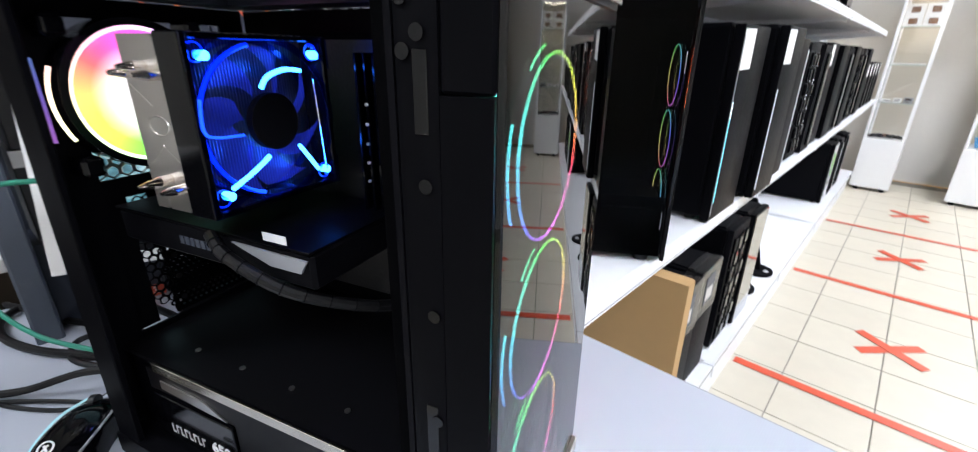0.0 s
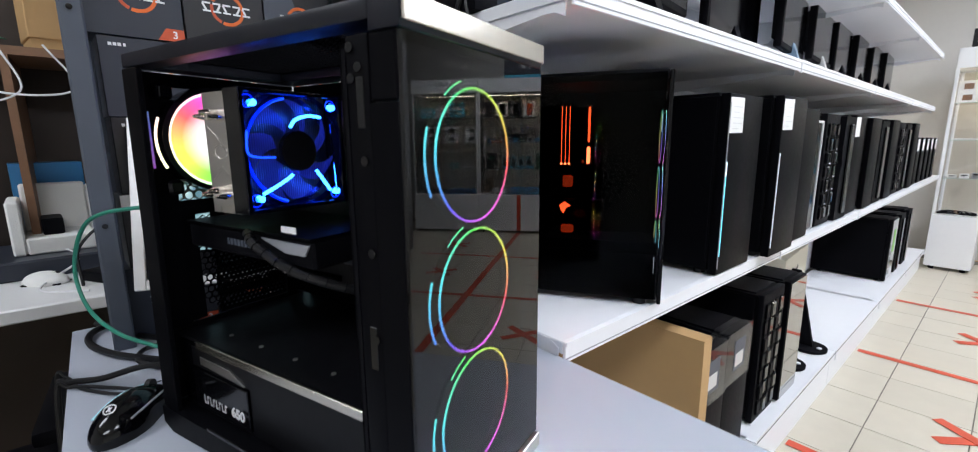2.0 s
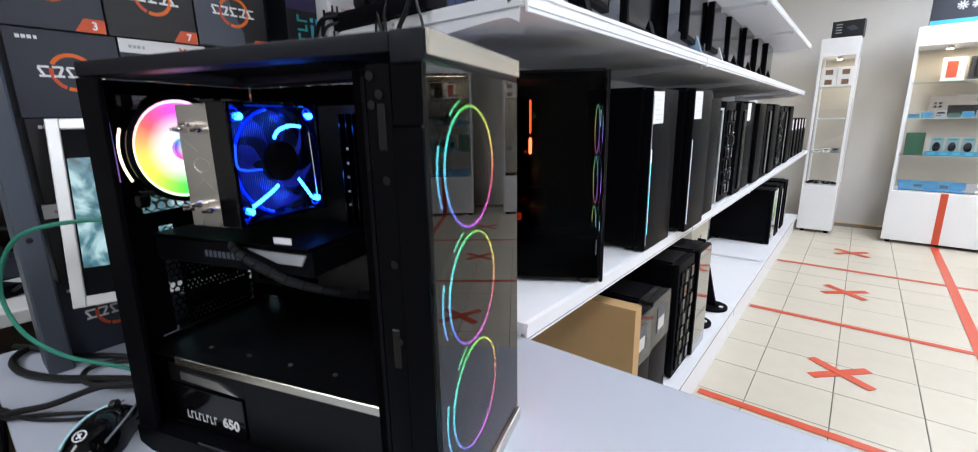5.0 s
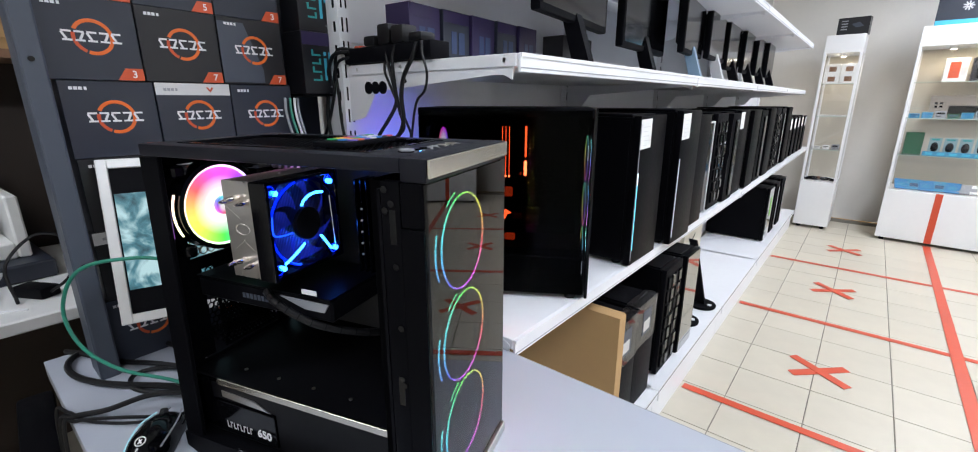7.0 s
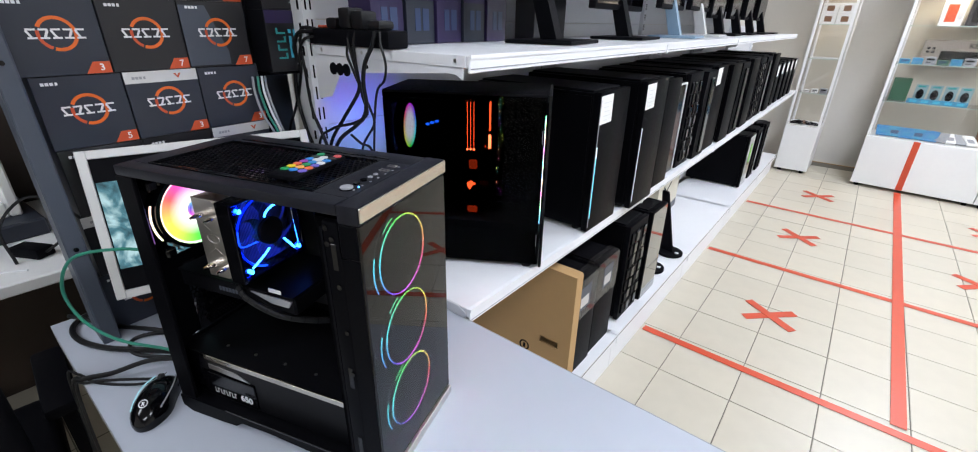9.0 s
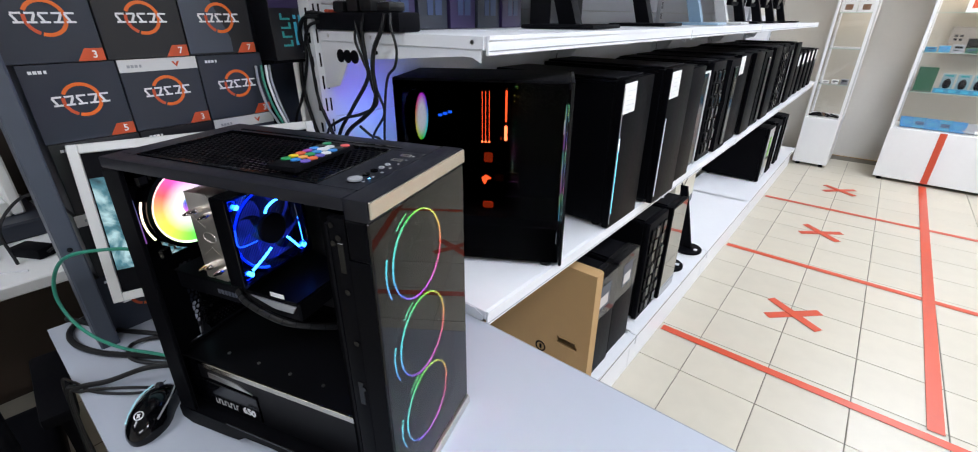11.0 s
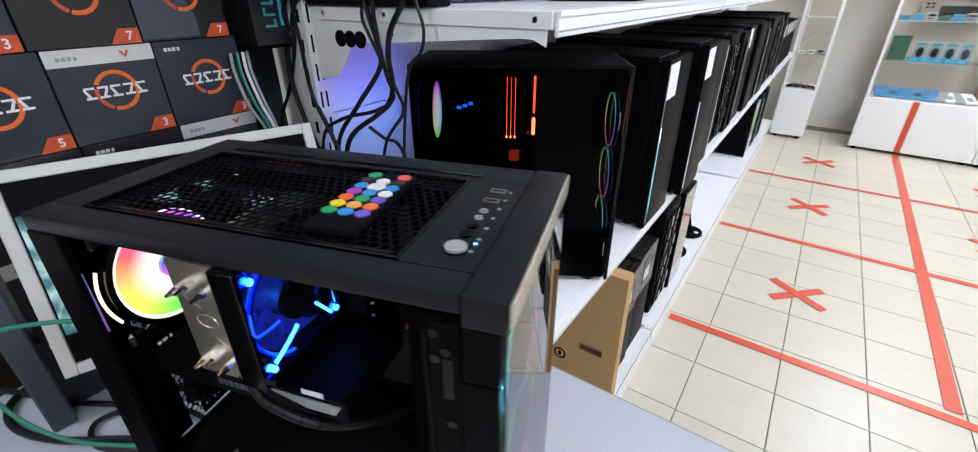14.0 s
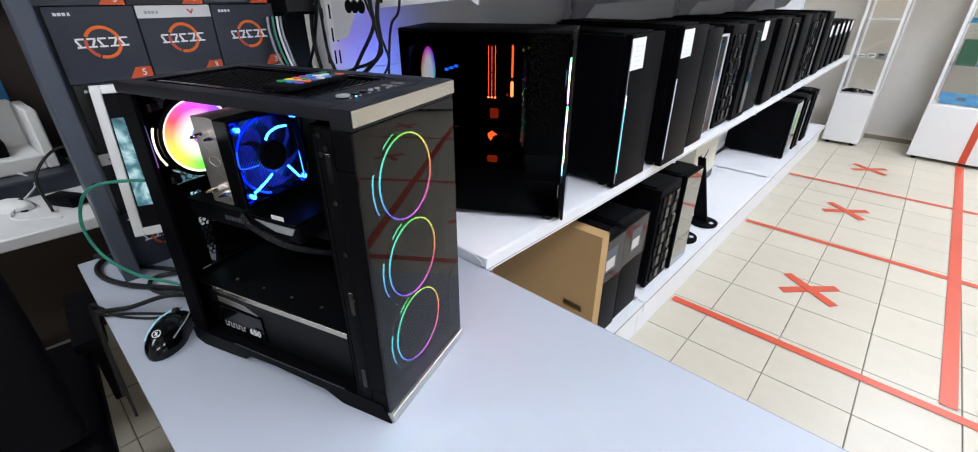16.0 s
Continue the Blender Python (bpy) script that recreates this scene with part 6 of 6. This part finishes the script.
# narrow cabinet
for k in range(7):
    t = thing("cable_bundle", NARM @ pose(0.045 + 0.036 * k, 0.10 + 0.03 * (k % 2), S0, 0, 0, 35 * k), "small dark accessory lying in a heap", "accessory", "dark accessories")
    part("coil", ring(ring(B(), 0.020, 0.008, seg=16, tube=6, m=pose(0, 0, 0.012, 0, 90)), 0.016, 0.007, seg=16, tube=6, m=pose(0.01, 0.01, 0.026, 0, 70)), M["wood"] if k == 3 else M["black_matt"], t)
for k in range(3):
    carton(at(0.05 + k * 0.075, 0.10, S1, 12 - 9 * k, NARM), 0.06, 0.05, 0.025 + 0.012 * k, ("foam", "paper", "grey")[k], "small white adapter on a glass shelf", "black_matt")
carton(at(0.03, 0.10, S2, 0, NARM), 0.24, 0.05, 0.012, "paper", "flat white packet on a glass shelf", "grey")
for r in range(2):
    for k in range(2):
        t = thing("phone_box", at(0.02 + k * 0.135, 0.14, S3 + 0.095 * r, 0, NARM), "cream device box with a brown square picture", "product box", "device boxes")
        part("carton", bx(B(), 0, 0.128, 0, 0.06, 0, 0.094, 0.001), M["paper"], t)
        part("picture", bx(B(), 0.035, 0.095, -0.0014, -0.0004, 0.022, 0.070), M["wood"], t)
# boxes on top of the cabinets
t = thing("product_box", NARM @ pose(0.06, 0.10, 1.931, 0, 0, -6), "black product box with a white drawing, on the narrow cabinet", "product box")
part("carton", bx(B(), 0, 0.25, 0, 0.10, 0, 0.16, 0.001), M["box_black"], t)
part("drawing", prism(B(), [(0.11, 0.10), (0.15, 0.065), (0.21, 0.075), (0.17, 0.115)], 0.001, m=pose(0, -0.0013, 0)), M["dark_grey"], t)
for k in range(4):
    part("print_bar", bx(B(), 0.03, 0.08, -0.0013, -0.0003, 0.05 + k * 0.025, 0.06 + k * 0.025), M["grey"], t)
t = thing("product_box", CABM @ pose(0.06, 0.08, 1.946, 0, 0, 3), "black graphics card box with a blue band, on the cabinet", "product box")
part("carton", bx(B(), 0, 0.52, 0, 0.12, 0, 0.27, 0.001), M["box_dark"], t)
part("blue_band", bx(B(), 0.001, 0.519, -0.0013, -0.0003, 0.001, 0.045), M["cyan"], t)
for x in (0.19, 0.28):
    for k in range(9):
        part("fan_print", bx(B(), 0.006, 0.036, -0.0014, -0.0004, -0.004, 0.004, m=pose(x, 0, 0.15, 0, 40 * k)), M["silver"], t)

# ---- roller shutter and low counter by the far corner ----
sh = thing("roller_shutter", pose(2.33, 5.62, 0, 0, 0, -22), "pale grey roller shutter, closed", "shutter", kind="structure")
for k in range(44):
    part("slat", bx(B(), 0, 0.95, -0.006 + 0.003 * (k % 2), 0.012, k * 0.055, k * 0.055 + 0.051, 0.004), M["shutter"], sh)
ct = thing("low_counter", pose(1.93, 3.0, 0), "low pale grey counter beside the aisle", "counter")
part("body", bx(B(), 0.012, 0.75, 0.0, 1.72, 0, 0.42, 0.003), M["grey"], ct)
part("top", bx(B(), 0.0, 0.76, -0.01, 1.73, 0.421, 0.445, 0.003), M["shutter"], ct)

# ---- workbench beyond the post ----
# brown board, its colour taken down to stand in for the shadow back there
M["shaded_wood"] = mat("shaded_brown_board", (0.035, 0.022, 0.015), 0.6, vary=0.3, scale=9)
bench = thing("workbench", pose(-1.19, -1.3, 0), "cream-topped workbench crowded with parts", "workbench")
part("worktop", bx(B(), -0.75, 0, 0, 1.9, 0.765, 0.80, 0.004), M["white_board"], bench)
for y in (0.05, 1.85):
    part("side_panel", bx(B(), -0.72, -0.06, y - 0.015, y + 0.015, 0, 0.7645), M["shaded_wood"], bench)
part("back_panel", bx(B(), -0.72, -0.70, 0.066, 1.834, 0.1, 0.7645), M["shaded_wood"], bench)
hutch = thing("wall_unit", pose(-1.97, -1.3, 0), "dark brown board unit behind the workbench", "shelf unit")
part("back_board", bx(B(), -0.05, -0.03, 0, 2.6, 0, 2.3), M["shaded_wood"], hutch)
part("shelf_board", bx(B(), -0.029, 0.30, 0, 2.6, 1.44, 1.465), M["wood"], hutch)
part("end_board", bx(B(), -0.029, 0.30, 2.58, 2.60, 0, 1.439), M["black_matt"], hutch)
part("middle_board", bx(B(), -0.029, 0.30, 1.30, 1.32, 0.81, 1.439), M["wood"], hutch)
BT = 0.8005
foam = thing("foam_packing", pose(-1.80, -0.055, BT + 0.0555, 0, 0, 4), "white foam packing block with a hollow", "packing")
fb = bx(bx(bx(bx(B(), 0, 0.22, 0, 0.03, 0, 0.16, 0.005), 0, 0.22, 0.19, 0.22, 0, 0.19, 0.005), 0, 0.03, 0.031, 0.189, 0, 0.20, 0.005), 0.031, 0.22, 0.031, 0.189, 0, 0.05, 0.005)
part("block", fb, M["foam"], foam)
part("insert", bx(B(), 0.06, 0.18, 0.07, 0.12, 0.0501, 0.10, 0.004), M["black_matt"], foam)
tray = thing("dark_tray", pose(-1.50, -0.02, BT, 0, 0, 4), "dark blue-black tray on the workbench", "tray")
part("tray", bx(B(), -0.34, 0.0, -0.06, 0.24, 0, 0.055, 0.006), M["box_dark"], tray)
wm = thing("computer_mouse", pose(-1.42, 0.03, BT, 0, 0, 60), "white and grey computer mouse on the workbench", "computer mouse")
bm = B()
bmesh.ops.create_uvsphere(bm, u_segments=20, v_segments=12, radius=1)
for v in bm.verts:
    v.co = (0.055 * v.co.x, 0.031 * v.co.y, 0.036 * (max(v.co.z, -0.2) + 0.2) / 1.2)
part("shell", bm, M["paper"], wm)
part("wheel", disc(B(), 0.007, 0.006, 14, m=pose(0.028, -0.003, 0.027, 0, 0, 90)), M["black_matt"], wm)
part("base_edge", bx(B(), -0.045, 0.045, -0.025, 0.025, 0.0, 0.004), M["black_matt"], wm)
blue_box = thing("product_box", pose(-1.83, 0.02, 1.0005, 0, 0, 6), "blue product box with a pale word shape", "product box")
part("carton", bx(B(), -0.12, 0, -0.06, 0.12, -0.2, 0.12, 0.001), M["blue"], blue_box)
part("print_bar", bx(B(), 0.0003, 0.001, 0.0, 0.10, 0.03, 0.05), M["ink"], blue_box)
for k in range(7):
    t = thing("circuit_board", pose(-1.80 + 0.01 * k, -0.62 + 0.10 * k, 1.466 + 0.02 * (k % 3), 8 * (k % 3), 0, 25 * k), "green circuit board on the wall unit's shelf", "circuit board", "spare boards")
    part("board", bx(B(), 0, 0.16, 0, 0.12, 0, 0.003), M["board_green"], t)
    for q in range(5):
        part("chip", bx(B(), 0.02 + 0.025 * q, 0.038 + 0.025 * q, 0.02 + 0.012 * (q % 3), 0.045 + 0.012 * (q % 3), 0.0031, 0.012), M["black_matt"] if q % 2 else M["silver"], t)
amber = thing("cardboard_box", pose(-1.88, 0.04, 1.466, 0, 0, 10), "worn yellow-brown cardboard box on the upper shelf", "cardboard box")
part("carton", bx(B(), 0, 0.16, 0, 0.24, 0.036, 0.22, 0.003), M["card"], amber)
part("base_flap", bx(B(), 0.005, 0.155, 0.005, 0.235, 0.0, 0.0355), M["card"], amber)
old = thing("monitor", pose(-1.72, -0.62, BT, 0, 0, 12), "old black monitor on the workbench", "monitor")
part("panel", bx(B(), -0.03, 0.03, 0, 0.44, 0.09, 0.44, 0.008), M["black_matt"], old)
part("screen", bx(B(), 0.0301, 0.032, 0.02, 0.42, 0.12, 0.42), M["black_gloss"], old)
part("neck", bx(B(), -0.05, -0.01, 0.18, 0.26, 0.012, 0.25, 0.004), M["black_matt"], old)
part("foot", bx(B(), -0.10, 0.10, 0.11, 0.33, 0, 0.012, 0.004), M["black_matt"], old)
adp = thing("power_adapter", pose(-1.36, 0.15, BT, 0, 0, 30), "black power adapter with its lead", "adapter")
part("body", bx(B(), -0.05, 0.05, -0.025, 0.025, 0, 0.03, 0.005, seg=2), M["black_matt"], adp)
part("lead", tube(B(), spline([(0.05, 0, 0.015), (0.10, 0.02, 0.06), (0.06, 0.08, 0.13), (-0.02, 0.05, 0.16), (-0.05, -0.02, 0.09), (0.02, -0.06, 0.004)], 8), 0.004, 6), M["rubber"], adp)
for k, pts in enumerate(([(-1.25, 0.12, 0.803), (-1.35, 0.02, 0.803), (-1.5, 0.10, 0.84), (-1.62, 0.05, 0.86), (-1.7, -0.1, 0.803)], [(-1.6, -0.2, 1.43), (-1.58, -0.16, 1.2), (-1.55, -0.13, 1.0), (-1.48, -0.1, 0.803)],
                         [(-1.62, 0.1, 1.468), (-1.6, 0.16, 1.36), (-1.55, 0.1, 1.32), (-1.6, -0.05, 1.34), (-1.65, -0.2, 1.468)], [(-1.6, 0.0, 1.468), (-1.57, 0.04, 1.33), (-1.55, -0.1, 1.30), (-1.6, -0.25, 1.468)])):
    solid("cable", tube(B(), spline(pts, 8), 0.003, 6), M["ink"] if k != 1 else M["rubber"], "thin loose cable among the workbench parts", "cable", "bench cables")

# ---- office chair by the desk ----
ch = thing("office_chair", pose(-0.84, -0.20, 0, 0, 0, 176), "black padded office chair on a star foot", "office chair")
for k in range(5):
    a = 2 * math.pi * k / 5
    c, s = math.cos(a), math.sin(a)
    leg = part("leg", prism(B(), [(0.03, 0.075), (0.03, 0.115), (0.28, 0.085), (0.28, 0.06)], 0.035, m=pose(0, 0, 0, 0, 0, math.degrees(a)) @ pose(0, -0.0175, 0)), M["black_matt"], ch)
    part("castor", disc(B(), 0.028, 0.03, 16, m=pose(0.27 * c, 0.27 * s, 0.028, 0, 0, math.degrees(a) + 60)), M["black_gloss"], leg)
part("column", cyl(B(), (0, 0, 0.08), (0, 0, 0.44), 0.025, 16), M["black_gloss"], ch)
part("seat", bx(B(), -0.24, 0.24, -0.24, 0.24, 0.44, 0.53, 0.035, seg=4), M["black_matt"], ch)
part("backrest", bx(B(), -0.25, -0.18, -0.22, 0.22, 0.56, 1.03, 0.032, seg=4), M["black_matt"], ch)
part("back_bar", tube(B(), spline([(-0.1, 0, 0.43), (-0.27, 0, 0.45), (-0.28, 0, 0.65), (-0.25, 0, 0.8)], 6), 0.018, 8), M["black_matt"], ch)
for s in (-1, 1):
    part("armrest", bx(bx(B(), -0.12, 0.14, s * 0.27 - 0.03, s * 0.27 + 0.03, 0.68, 0.71, 0.012, seg=2), -0.03, 0.03, s * 0.27 - 0.012, s * 0.27 + 0.012, 0.47, 0.68), M["black_matt"], ch)

# ---- floor tiles: the ones by the aisle and under the desk singly, the rest in one mesh ----
def tile_mesh():
    bm = B()
    h, w = TS / 2 - 0.0018, TS / 2 - 0.0034
    lo = [bm.verts.new((sx * h, sy * h, -0.004)) for sx, sy in ((-1, -1), (1, -1), (1, 1), (-1, 1))]
    mid = [bm.verts.new((sx * h, sy * h, -0.0012)) for sx, sy in ((-1, -1), (1, -1), (1, 1), (-1, 1))]
    hi = [bm.verts.new((sx * w, sy * w, 0)) for sx, sy in ((-1, -1), (1, -1), (1, 1), (-1, 1))]
    bm.faces.new(hi)
    for k in range(4):
        q = (k + 1) % 4
        bm.faces.new((lo[k], lo[q], mid[q], mid[k]))
        bm.faces.new((mid[k], mid[q], hi[q], hi[k]))
    me = bpy.data.meshes.new("tile")
    bm.to_mesh(me)
    bm.free()
    me.materials.append(M["tile"])
    return me


tile_me = tile_mesh()
rest_v, rest_f = [], []
for i in range(-13, 11):
    for j in range(-16, 16):
        x, y = TX + (i + 0.5) * TS, TY + (j + 0.5) * TS
        if not (X0 + 0.1 < x < X1 - 0.1 and Y0 + 0.1 < y < Y1 - 0.1):
            continue
        lift = 0.0004 * math.sin(i * 12.9 + j * 7.3)
        if (-0.3 < x < 2.2 and 0.6 < y) or (-1.5 < x < 0.2 and -0.8 < y < 0.7):
            ob = new("tile", tile_me)
            ob.parent, ob.location = floor, (x, y, lift - 0.0004)
        else:
            k = len(rest_v)
            h = TS / 2 - 0.002
            rest_v += [(x - h, y - h, lift), (x + h, y - h, lift), (x + h, y + h, lift), (x - h, y + h, lift)]
            rest_f.append((k, k + 1, k + 2, k + 3))
me = bpy.data.meshes.new("outer_tiles")
me.from_pydata(rest_v, [], rest_f)
me.materials.append(M["tile"])
ob = new("outer_tiles", me)
ob.parent = floor
tagged(ob, kind="stuff")
